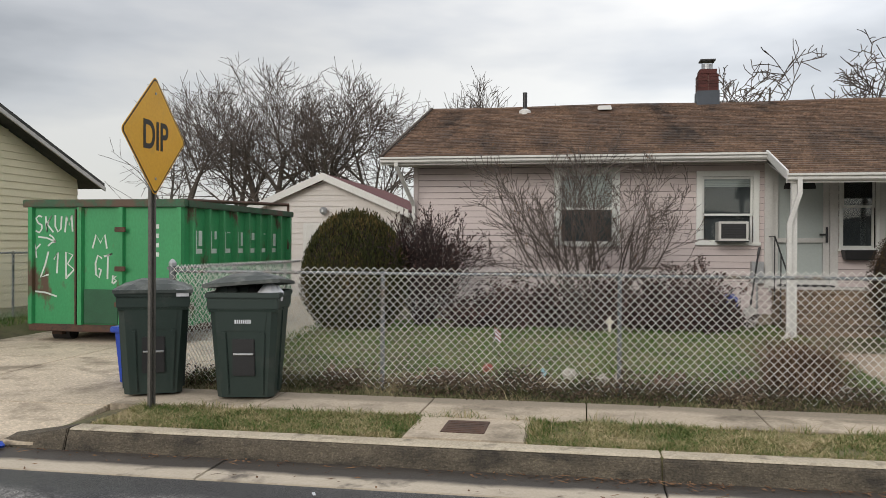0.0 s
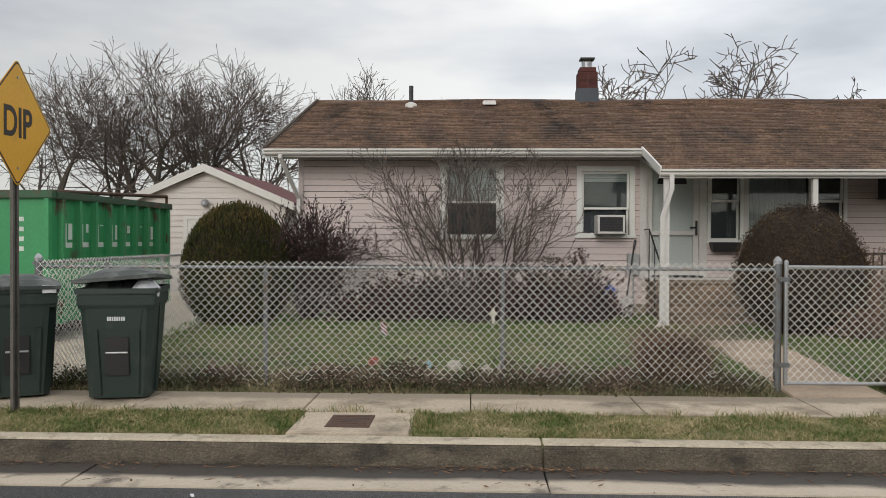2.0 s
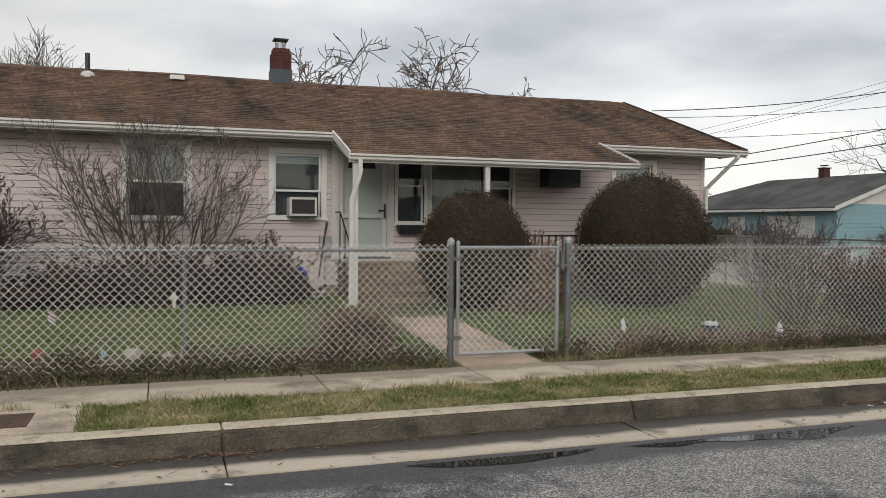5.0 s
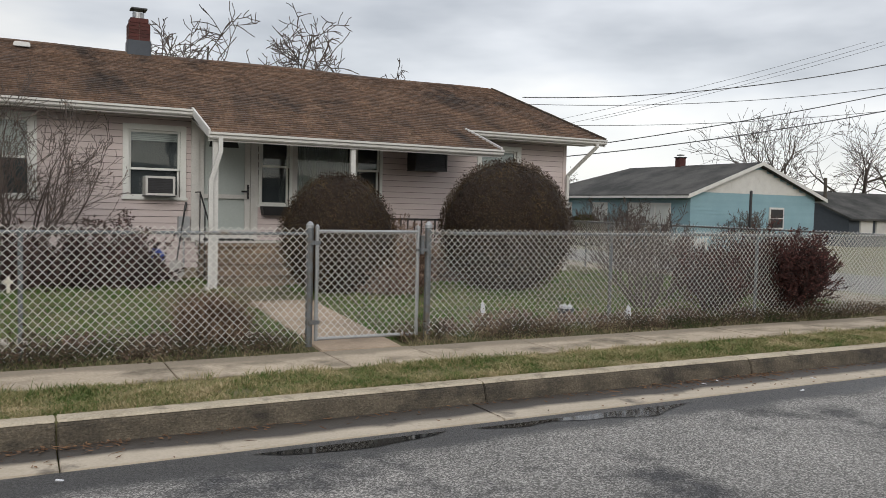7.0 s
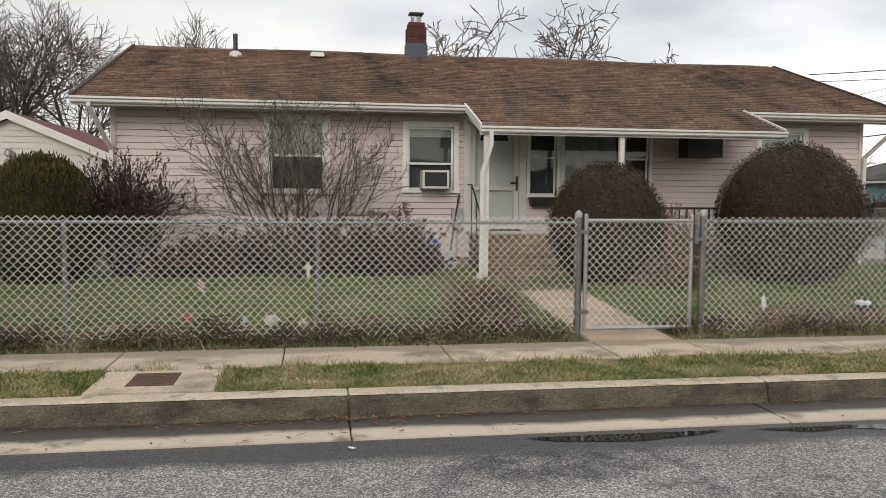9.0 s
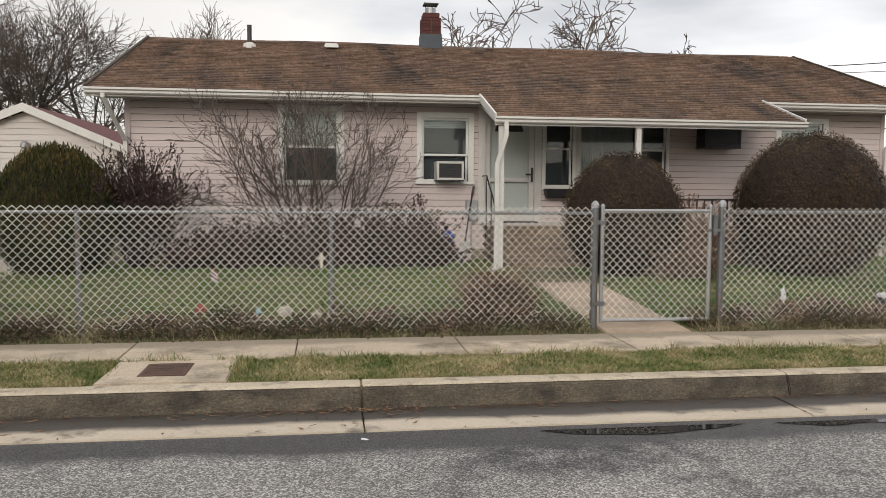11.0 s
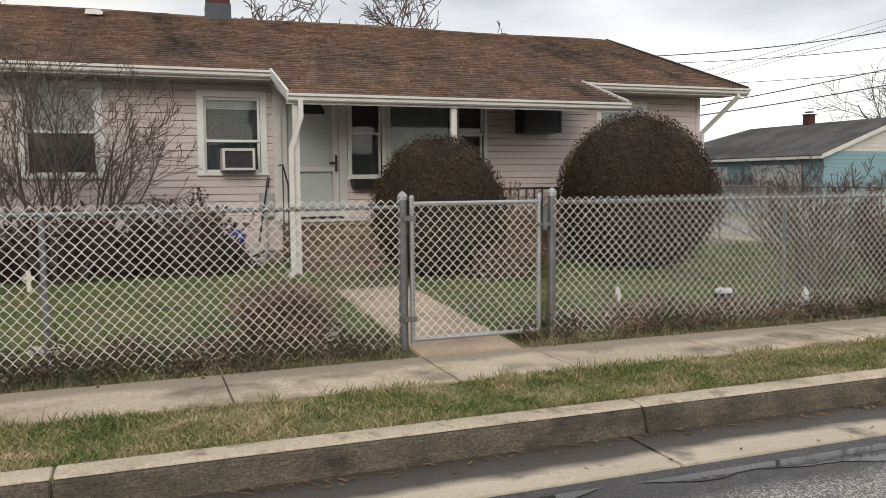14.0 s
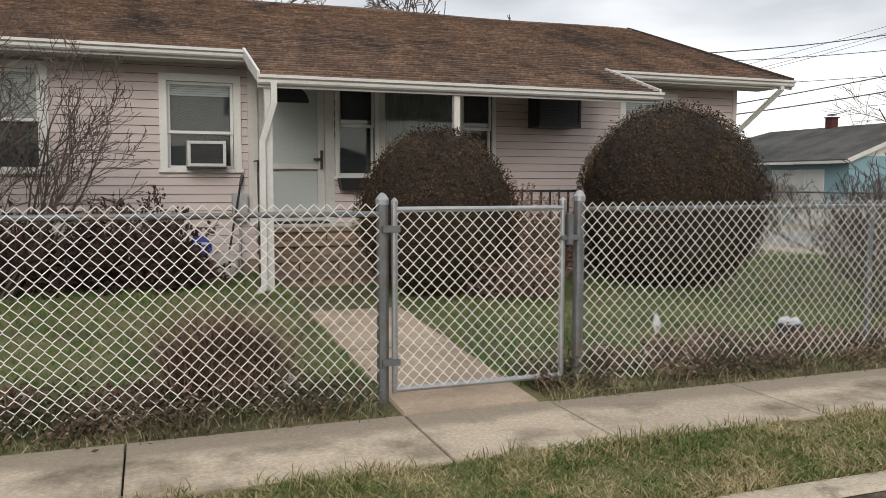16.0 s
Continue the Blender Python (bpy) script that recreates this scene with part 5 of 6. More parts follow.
bl = gable_house("blue_house", "light blue house across the side street", 30.4, 39.4, 29.9, 43.5, -0.5, 2.57, 4.18, "y", M_BLUESIDE, M_DKROOF, 0.5, 0.18, ("front", "white_gable"), hip=4.2)
bw = part("window", Mesh().box(35.9, 37.0, 29.83, 29.9, 0.85, 2.0), M_WHITE, bl, bevel=0.01)
part("pane", Mesh().box(36.0, 36.9, 29.815, 29.828, 0.95, 1.40).box(36.0, 36.9, 29.815, 29.828, 1.46, 1.9), M_BLACK, bw)
for a, b in ((31.2, 34.4), (36.2, 37.5), (39.5, 41.0)):
    w = part("window", Mesh().box(30.34, 30.4, a, b, 0.75, 2.1), M_WHITE, bl, bevel=0.01)
    k = 3 if b - a > 2 else 1
    for i in range(k):
        p0 = a + 0.1 + (b - a - 0.1) / k * i
        part("pane", Mesh().box(30.325, 30.338, p0, p0 + (b - a - 0.1) / k - 0.1, 0.85, 2.0), M_BLIND, w)
ch = part("chimney", Mesh().box(34.68, 35.12, 35.2, 35.6, 3.4, 4.75), M_BRICK, bl, "brick chimney", bevel=0.01)
part("cap", Mesh().box(34.63, 35.17, 35.15, 35.65, 4.75, 4.80).box(34.75, 35.05, 35.25, 35.55, 4.88, 4.94), M_BLACK, ch)
pk = thing("picket_fence", "low white picket fence before the blue house", "fence")
part("rail", Mesh().box(29.30, 29.34, 27.6, 31.6, 0.05, 0.13), M_WHITE, pk)
for i in range(20):
    part("picket", Mesh().prism([(27.6 + i * 0.2, -0.5), (27.72 + i * 0.2, -0.5), (27.72 + i * 0.2, 0.42), (27.66 + i * 0.2, 0.50), (27.6 + i * 0.2, 0.42)], "x", 29.26, 29.295), M_WHITE, pk)
far = gable_house("brown_roof_house", "distant house with a brown roof and white windows", 48, 60, 34, 42, -0.6, 1.55, 3.2, "x", M_FLASH, M_DKROOF, 0.4, 0.4)
for i in range(3):
    part("window", Mesh().box(49 + i * 1.6, 50.2 + i * 1.6, 33.9, 34.0, 0.4, 1.6), M_WHITE, far)
shed = gable_house("brick_house", "distant low red brick house", 52, 64, 30, 33, -0.6, 1.7, 3.0, "x", M_BRICK, M_DKROOF, 0.3, 0.5)

# ---- overhead wires ----
for a, b, r, s in (((24.13, 30.34, 4.55), (37.18, 21.69, 7.64), 0.022, 0.16), ((23.44, 30.85, 4.06), (37.2, 21.66, 6.87), 0.024, 0.24), ((25.06, 37.01, 7.56), (42.28, 24.85, 9.94), 0.024, 0.67), ((25.07, 37.0, 7.21), (42.32, 24.79, 8.56), 0.016, 0.49), ((29.05, 41.56, 6.73), (47.5, 27.82, 8.05), 0.016, 0.42), ((27.94, 39.9, 6.56), (43.52, 30.25, 11.47), 0.01, 0.20), ((29.24, 39.0, 6.55), (44.01, 29.55, 11.42), 0.01, 0.20), ((30.49, 38.06, 6.78), (44.29, 29.13, 11.33), 0.01, 0.20)):
    a, b = Vector(a), Vector(b)
    pts = [a.lerp(b, i / 24) - Vector((0, 0, s * 4 * (i / 24) * (1 - i / 24))) for i in range(25)]
    tagged(part("overhead_wire", Mesh().tube(pts, r, 5), M_BLACK), "black overhead cable sagging across the sky", "cable", "overhead cables")
sp = thing("steel_pole", "thin black steel pole beyond the side street", "pole", at=(23.5, 20.0, -0.25))
part("shaft", Mesh().lathe([(0.055, 0), (0.05, 2.65), (0.02, 2.68)], 0, 0, 10), M_BLACK, sp)
pole = thing("utility_pole", "distant dark wooden utility pole", "utility pole", at=(49.5, 37, -0.6))
part("shaft", Mesh().lathe([(0.14, 0), (0.10, 4.8)], 0, 0, 10), M_BARK, pole)


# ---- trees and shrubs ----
# near-black colour stands in for the shade deep inside the shrubs
M_COREDARK = mat("inner_hedge_shade", (0.018, 0.012, 0.009), (0.03, 0.02, 0.014), 0.95, 8, 40, 0.6)


def limbs(rnd, base, direction, length, radius, counts, out, up=0.10, lo=24, hi=52, wiggle=0.07, minr=0.010, start=0.25, shrink=0.62, depth=0):
    """A limb that bears side limbs along it; collects (depth, points, radii)."""
    n = 6 if depth < 2 else 3
    p, d = Vector(base), Vector(direction).normalized()
    pts, rad, dirs = [p.copy()], [radius], [d.copy()]
    for i in range(n):
        d = (d + Vector((rnd.gauss(0, wiggle), rnd.gauss(0, wiggle), rnd.gauss(0, wiggle) + up * 0.35))).normalized()
        p = p + d * (length / n)
        pts.append(p.copy())
        dirs.append(d.copy())
        rad.append(max(minr, radius * (1 - 0.75 * (i + 1) / n)))
    out.append((depth, pts, rad))
    if counts:
        for k in range(counts[0]):
            t = start + (1 - start) * (k + rnd.random()) / counts[0]
            f = min(t * n, n - 1e-6)
            i = int(f)
            q = pts[i].lerp(pts[i + 1], f - i)
            dd = dirs[i]
            ax = dd.orthogonal().normalized()
            ax.rotate(Matrix.Rotation(rnd.uniform(0, 6.283), 3, dd))
            nd = dd.copy()
            nd.rotate(Matrix.Rotation(radians(rnd.uniform(lo, hi)), 3, ax))
            nd.z += up
            limbs(rnd, q, nd, length * shrink * (1.15 - 0.55 * t) * rnd.uniform(0.75, 1.2), max(minr, rad[i] * 0.6), counts[1:], out, up, lo, hi, wiggle, minr, 0.2, shrink, depth + 1)
    return out


def bare_tree(label, x, y, height, seed, counts=(6, 8, 7, 4), trunk=0.20, up=0.14, z0=None, wiggle=0.06, minr=0.010, lean=0.05, start=0.35, shrink=0.78, lo=24, hi=52):
    rnd = random.Random(seed)
    z = (ground_z(x, y) if z0 is None else z0) - 0.1
    t = thing("bare_tree", label, "tree", "leafless trees", (x, y, z))
    wood, twigs = Mesh(), Mesh()
    for lev, pts, rad in limbs(rnd, (0, 0, 0), (rnd.gauss(0, lean), rnd.gauss(0, lean), 1), height * 0.52, trunk, counts, [], up, lo, hi, wiggle, minr, start, shrink):
        (wood if lev < 2 else twigs).tube(pts, rad, 7 if lev < 2 else 3, False)
    wood.smooth = True
    part("trunk", wood, M_BARK, t)
    part("crown", twigs, M_TWIG, t, "leafless twigs")
    return t


def leaf_ball(name, label, cat, cx, cy, z0, rx, ry, rz, count, material, size, seed, flat=0.0, twigs=0):
    """A clipped shrub: a solid core coloured dark for the shade inside, under thousands of small leaves with an uneven
    outline.
    """
    rnd = random.Random(seed)
    t = thing(name, label, cat, at=(cx, cy, z0))
    ph = [rnd.uniform(0, 6.3) for _ in range(6)]

    def rad(u, v):
        return 1 + 0.035 * math.sin(4 * u + ph[0]) * math.sin(3 * v + ph[1]) + 0.025 * math.sin(9 * u + ph[2] + 5 * v) + 0.015 * math.sin(17 * u + 13 * v + ph[3])
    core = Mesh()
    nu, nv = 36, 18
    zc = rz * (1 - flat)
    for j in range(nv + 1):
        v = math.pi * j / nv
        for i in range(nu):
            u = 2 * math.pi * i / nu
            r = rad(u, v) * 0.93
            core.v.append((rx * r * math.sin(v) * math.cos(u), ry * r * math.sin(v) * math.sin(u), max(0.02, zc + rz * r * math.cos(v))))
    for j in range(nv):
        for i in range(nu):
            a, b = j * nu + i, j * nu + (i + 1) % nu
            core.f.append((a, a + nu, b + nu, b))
    part("shade_core", core, M_COREDARK, t)
    lv = Mesh()
    for i in range(count):
        w = rnd.uniform(-1, 1)
        u, v = rnd.uniform(0, 2 * math.pi), math.acos(w)
        r = rad(u, v) * rnd.uniform(0.90, 1.03) + (rnd.random() ** 14) * 0.03
        p = Vector((rx * r * math.sin(v) * math.cos(u), ry * r * math.sin(v) * math.sin(u), zc + rz * r * math.cos(v)))
        if p.z < 0.05:
            continue
        n = (Vector((p.x / rx ** 2, p.y / ry ** 2, (p.z - zc) / rz ** 2)).normalized() + Vector((rnd.gauss(0, 0.6), rnd.gauss(0, 0.6), rnd.gauss(0, 0.6)))).normalized()
        a = n.orthogonal().normalized()
        b = n.cross(a)
        c = rnd.uniform(0, 6.3)
        e1 = (a * math.cos(c) + b * math.sin(c)) * size * rnd.uniform(0.7, 1.5)
        if material is B_EVER:
            e1 = (Vector((0, 0, 1)) + 0.45 * n + 0.35 * e1.normalized()) * size * rnd.uniform(0.9, 2.0)
        e2 = n.cross(e1).normalized() * size * 0.5
        lv.quad(p - e1, p + e2, p + e1, p - e2)
    part("foliage", lv, material, t)
    return t


def twig_bush(name, label, cx, cy, z0, w, h, stems, seed, material, d=None, leaves=0.0, leaf_m=None, thick=0.010, minr=0.0024, up=0.14, counts=(7, 5, 2), wiggle=0.10, lean=0.75, leaf=0.022, first=0.22):
    """A leafless shrub: stems from one foot that fan out and fork."""
    rnd = random.Random(seed)
    t = thing(name, label, "shrub", at=(cx, cy, z0))
    lv = Mesh()
    d = w if d is None else d
    for s in range(stems):
        m = Mesh()
        a = 2.4 * s + rnd.uniform(-0.4, 0.4)
        k = math.sqrt((s + 0.5) / stems)
        foot = (0.10 * w * k * math.cos(a), 0.10 * d * k * math.sin(a), 0)
        dirv = Vector((lean * math.cos(a) * k * w / h, lean * math.sin(a) * k * d / h, 1))
        for lev, pts, rad in limbs(rnd, foot, dirv, h * rnd.uniform(0.66, 0.86) * (1.08 - 0.15 * k), thick, counts, [], up, 20, 50, wiggle, minr, first, 0.52):
            m.tube(pts, rad, 5 if lev == 0 else 3, False)
            for p in pts[1:]:
                if lev and rnd.random() < leaves:
                    e1 = Vector((rnd.gauss(0, 1), rnd.gauss(0, 1), rnd.gauss(0, 1))).normalized() * leaf
                    e2 = e1.orthogonal().normalized() * leaf * 0.6
                    lv.quad(p - e1, p + e2, p + e1, p - e2)
        part("stem", m, material, t)
    if leaves:
        part("dead_foliage", lv, leaf_m or B_LEAF, t)
    return t


leaf_ball("clipped_hedge", "large round clipped hedge with bronzed winter leaves", "hedge", 8.03, 11.0, 0.30, 1.055, 1.02, 1.065, 44000, B_HEDGE, 0.0150, 1, 0.06)
leaf_ball("clipped_hedge", "smaller round clipped hedge with bronzed leaves", "hedge", 5.28, 11.15, 0.30, 0.82, 0.78, 0.90, 30000, B_HEDGE, 0.0145, 2, 0.05)
twig_bush("dry_shrub", "dead pinkish-brown shrub drooping between the hedges", 6.35, 11.55, 0.30, 1.1, 1.15, 44, 3, M_DRYSTEM, 0.8, 0.35, B_TUFT, counts=(7, 4, 2), lean=0.85, up=-0.05, first=0.15)
twig_bush("dry_shrub", "low mound of pinkish dry stems by the porch", 5.95, 10.75, 0.30, 0.95, 0.62, 34, 4, M_DRYSTEM, 0.7, 0.4, B_TUFT, counts=(6, 4, 2), lean=1.0, up=-0.03, first=0.1)
leaf_ball("evergreen_shrub", "dense dark green rounded evergreen", "shrub", -2.48, 11.75, 0.30, 0.78, 0.75, 0.92, 34000, B_EVER, 0.017, 5, 0.08)
leaf_ball("evergreen_shrub", "dark rounded shrub before the blue house", "shrub", 28.9, 36.2, -0.5, 1.1, 1.3, 0.95, 5000, B_EVER, 0.05, 15, 0.1)
leaf_ball("evergreen_shrub", "dark rounded shrub before the blue house", "shrub", 28.9, 39.2, -0.5, 1.0, 1.2, 0.85, 5000, B_EVER, 0.05, 16, 0.1)
twig_bush("bare_shrub", "dark leafless shrub beside the evergreen", -1.56, 12.3, 0.30, 0.92, 1.80, 40, 11, M_DARKTWIG, leaves=0.22, leaf_m=B_DARK, up=0.12, wiggle=0.16, minr=0.0032, lean=0.85, first=0.12)
twig_bush("bare_shrub", "tall leafless many-stemmed shrub before the window", 0.92, 12.0, 0.30, 3.1, 2.80, 21, 12, M_SHRUBTWIG, 1.5, 0.02, thick=0.019, minr=0.0034, up=0.10, counts=(6, 5, 3), wiggle=0.16, lean=0.72, first=0.3)
for i, (x, w, h) in enumerate(((-0.75, 1.1, 0.62), (-0.15, 1.2, 0.86), (0.5, 1.3, 0.78), (1.15, 1.1, 0.98), (1.75, 1.2, 0.88), (2.3, 1.1, 1.06), (2.68, 0.8, 0.66))):
    twig_bush("border_shrub", "low tangled reddish-brown shrub along the house", x, 12.15 + 0.12 * (i % 3), 0.30, w, h, 30, 30 + i, (M_DARKTWIG, M_REDTWIG)[i % 2], 0.9, 0.34 + 0.1 * (i % 3), B_DARK, minr=0.0028, counts=(6, 4, 2), lean=0.9, up=0.08, wiggle=0.15, leaf=0.024, first=0.05)
twig_bush("maroon_shrub", "dense maroon shrub growing through the fence", 10.88, 8.02, 0.14, 1.25, 1.22, 70, 7, M_DARKTWIG, 0.8, 0.9, B_RED, minr=0.003, counts=(9, 5, 2), lean=0.85, leaf=0.021, first=0.05)
twig_bush("maroon_shrub", "thinner reddish shrub tangled behind the fence", 9.9, 8.35, 0.16, 1.5, 1.12, 34, 8, M_DARKTWIG, 0.9, 0.5, B_RED, minr=0.003, counts=(8, 5, 2), lean=0.85, leaf=0.02, first=0.1)
twig_bush("bare_shrub", "leafless many-stemmed shrub behind the fence", 9.05, 8.9, 0.25, 1.5, 1.55, 18, 41, M_SHRUBTWIG, counts=(7, 5, 2), lean=0.85, wiggle=0.16, minr=0.0034, thick=0.014)
twig_bush("bare_shrub", "pale leafless shrub behind the fence", 10.2, 9.8, 0.25, 1.8, 1.3, 18, 42, M_SHRUBTWIG, counts=(6, 4, 2), lean=0.9, wiggle=0.15)
for i, (x, w, h) in enumerate(((5.45, 0.5, 0.24), (5.95, 0.6, 0.30), (6.45, 0.7, 0.34), (7.0, 0.6, 0.28), (7.5, 0.6, 0.30), (8.1, 0.6, 0.24), (8.7, 0.6, 0.26), (-1.6, 0.5, 0.22), (-0.6, 0.5, 0.26), (0.3, 0.6, 0.24), (1.7, 0.5, 0.28), (2.35, 0.5, 0.24))):
    twig_bush("withered_perennial", "withered brown flower clump behind the fence", x, 8.06 + 0.05 * (i % 3), 0.16, w, h, 20, 110 + i, M_DRYSTEM, 0.4, 0.45, B_TUFT, thick=0.004, minr=0.0022, counts=(5, 3), lean=0.9, up=0.02, wiggle=0.2, leaf=0.016, first=0.1)
twig_bush("bare_shrub", "dark shrub by the neighbour's fence", -8.0, 9.6, 0.1, 1.1, 1.2, 24, 43, M_REDTWIG)
for i, (x, y, h) in enumerate(((28.6, 33.5, 2.9), (28.8, 37.0, 2.6), (33.0, 28.6, 2.6), (28.0, 31.0, 2.2))):
    twig_bush("bare_shrub", "leafless shrub before the blue house", x, y, -0.5, h * 0.95, h, 10, 50 + i, M_TWIG, thick=0.03, minr=0.008)

for i, (x, y, h, tr) in enumerate(((-20.4, 40, 11.4, 0.20), (-17.6, 42, 11.6, 0.18), (-15.2, 39, 11.0, 0.24), (-12.6, 40, 10.6, 0.24), (-9.3, 40, 10.6, 0.17), (-5.3, 46, 12.4, 0.2))):
    bare_tree("tall leafless tree behind the houses", x, y, h * 1.08, 60 + i, (7, 7, 5, 3), tr * 1.25, 0.07, wiggle=0.11, minr=0.012, start=0.26, shrink=0.80, lo=26, hi=58)
for x, y, h, seed in ((7.35, 31, 11.7, 119), (11.5, 32, 12.1, 109), (14.2, 36, 11.6, 104)):
    bare_tree("leafless tree with twisting limbs behind the ridge", x, y, h, seed, (6, 5, 4, 3), 0.24, 0.03, wiggle=0.24, start=0.45, shrink=0.68, minr=0.017, lo=28, hi=66)
for i, (x, y, h) in enumerate(((51, 44, 12), (57, 40, 11.5), (54, 44, 10.5), (46, 62, 7.0), (33, 60, 6.5), (64, 41, 11))):
    bare_tree("leafless tree beyond the blue house", x, y, h, 90 + i, (5, 5, 4, 3), 0.30, 0.07, -0.5, 0.13, 0.014, start=0.3, shrink=0.8, lo=24, hi=58)


# ---- grass ----
def grass(name, label, spots, hmin, hmax, width, material, seed, lean=0.5):
    rnd = random.Random(seed)
    m = Mesh()
    for x, y in spots(rnd):
        z = ground_z(x, y) - 0.005
        h = rnd.uniform(hmin, hmax) * (0.55 + 0.9 * clamp(0.5 + 0.9 * noise.noise((x * 2.3, y * 2.3, seed))))
        a = rnd.uniform(0, 6.3)
        ux, uy = math.cos(a) * width, math.sin(a) * width
        lx, ly = rnd.gauss(0, lean) * h, rnd.gauss(0, lean) * h
        ax, ay = x + lx * 0.38, y + ly * 0.38
        n = len(m.v)
        m.v += [(x - ux, y - uy, z), (x + ux, y + uy, z), (ax + ux * 0.7, ay + uy * 0.7, z + h * 0.6), (ax - ux * 0.7, ay - uy * 0.7, z + h * 0.6), (x + lx, y + ly, z + h)]
        m.f += [(n, n + 1, n + 2, n + 3), (n + 3, n + 2, n + 4)]
    return tagged(part(name, m, material), label, "grass", kind="stuff")


def verge(rnd):
    for _ in range(120000):
        x, y = rnd.uniform(-3.0, 13.0), rnd.uniform(5.95, 6.75)
        if not (-0.48 < x < 0.46) and noise.noise((x * 1.3, y * 1.3, 0)) > -0.75 + rnd.random() * 0.35:
            yield x, y


def verge_edge(rnd):
    for _ in range(4200):
        x = rnd.uniform(-3.0, 13.0)
        if noise.noise((x * 3.1, 2.0, 0)) > -0.1:
            yield x, 6.73 + rnd.gauss(0, 0.03)
    for s in (-0.52, 0.52):
        for _ in range(400):
            yield s + rnd.gauss(0, 0.05), rnd.uniform(6.2, 6.75)


def lawn(rnd):
    for _ in range(70000):
        x, y = rnd.uniform(-3.2, 13.1), 7.9 + 5.4 * rnd.random() ** 1.3
        if not 3.8 < x < 4.66:
            yield x, y


def fence_weeds(rnd):
    for _ in range(40000):
        x = rnd.uniform(-3.2, 13.0)
        if 3.7 < x < 4.75:
            continue
        k = 0.5 + 0.5 * noise.noise((x * 0.9, 3.1, 0))
        if rnd.random() < 0.35 + k * 0.65:
            yield x, 7.96 + rnd.gauss(0, 0.16)


def pavement_weeds(rnd):
    for _ in range(5000):
        x = rnd.uniform(-3.2, 13.0)
        if not 3.75 < x < 4.72:
            yield x, 7.60 + rnd.gauss(0, 0.04)


def left_lawn(rnd):
    for _ in range(4000):
        yield rnd.uniform(-9, -7.5), rnd.uniform(6.5, 16)


grass("verge_grass", "patchy green and straw grass verge by the kerb", verge, 0.012, 0.045, 0.0040, B_VERGE, 1, 1.0)
grass("verge_grass", "longer grass at the pavement's edge", verge_edge, 0.02, 0.085, 0.0034, B_VERGE, 2)
grass("lawn_grass", "short green front lawn", lawn, 0.02, 0.06, 0.005, B_LAWN, 3)
grass("fence_grass", "dry straw-coloured weeds along the fence", fence_weeds, 0.03, 0.13, 0.0042, B_DRY, 4, 0.9)
grass("fence_grass", "low weeds along the pavement", pavement_weeds, 0.015, 0.05, 0.0036, B_DRY, 5, 0.6)
grass("lawn_grass", "grass beside the driveway", left_lawn, 0.04, 0.09, 0.008, B_LAWN, 6)


def weed_leaves(rnd):
    """Low leafy weeds and fallen leaves matted along the fence."""
    m = Mesh()
    for _ in range(46000):
        x = rnd.uniform(-3.2, 13.0)
        if 3.72 < x < 4.75 or noise.noise((x * 1.9, 7.7, 0)) < -0.25 + rnd.uniform(-0.2, 0.2):
            continue
        y = 7.88 + rnd.gauss(0, 0.15)
        p = Vector((x, y, ground_z(x, y) + abs(rnd.gauss(0, 0.11)) * (0.75 + 0.8 * noise.noise((x * 2.1, 1.0, 0)))))
        e1 = Vector((rnd.gauss(0, 1), rnd.gauss(0, 1), rnd.gauss(0, 0.6))).normalized() * rnd.uniform(0.008, 0.024)
        e2 = e1.orthogonal().normalized() * 0.010
        m.quad(p - e1, p + e2, p + e1, p - e2)
    return m


B_WEED = blades("weed_leaf", [(0.08, (0.03, 0.05, 0.014)), (0.95, (0.34, 0.26, 0.18)), (0.4, (0.05, 0.038, 0.026)), (0.7, (0.12, 0.08, 0.055))])
tagged(part("weed_mat", weed_leaves(random.Random(91)), B_WEED), "low leafy weeds and dead leaves under the fence", "weeds", kind="stuff")


def tuft(x, y, r, h, n, seed, label):
    rnd = random.Random(seed)

    def spots(q):
        for _ in range(n):
            a, k = q.uniform(0, 6.3), q.random()
            yield x + r * k * math.cos(a), y + r * k * 0.6 * math.sin(a)
    return grass("grass_tuft", label, spots, h * 0.4, h * 1.1, 0.0042, B_TUFT, seed, 0.42)


tuft(2.86, 8.10, 0.30, 0.46, 3600, 70, "large reddish dry grass clump behind the fence")


# ---- small things in the yard and on the street ----
def lump(name, label, cat, x, y, w, h, material, seed, group="", z=None):
    """A small uneven stone, toy or scrap."""
    rnd = random.Random(seed)
    t = thing(name, label, cat, group, (x, y, ground_z(x, y) if z is None else z))
    m = Mesh()
    for j in range(5):
        v = math.pi * j / 4
        for i in range(9):
            u = 2 * math.pi * i / 9
            r = 1 + rnd.uniform(-0.22, 0.22)
            m.v.append((w * r * math.sin(v) * math.cos(u), w * 0.8 * r * math.sin(v) * math.sin(u), max(0, h * 0.5 + h * 0.5 * r * math.cos(v))))
    for j in range(4):
        for i in range(9):
            a, b = j * 9 + i, j * 9 + (i + 1) % 9
            m.f.append((a, a + 9, b + 9, b))
    part("stone" if cat == "stone" else "scrap", m, material, t)
    return t


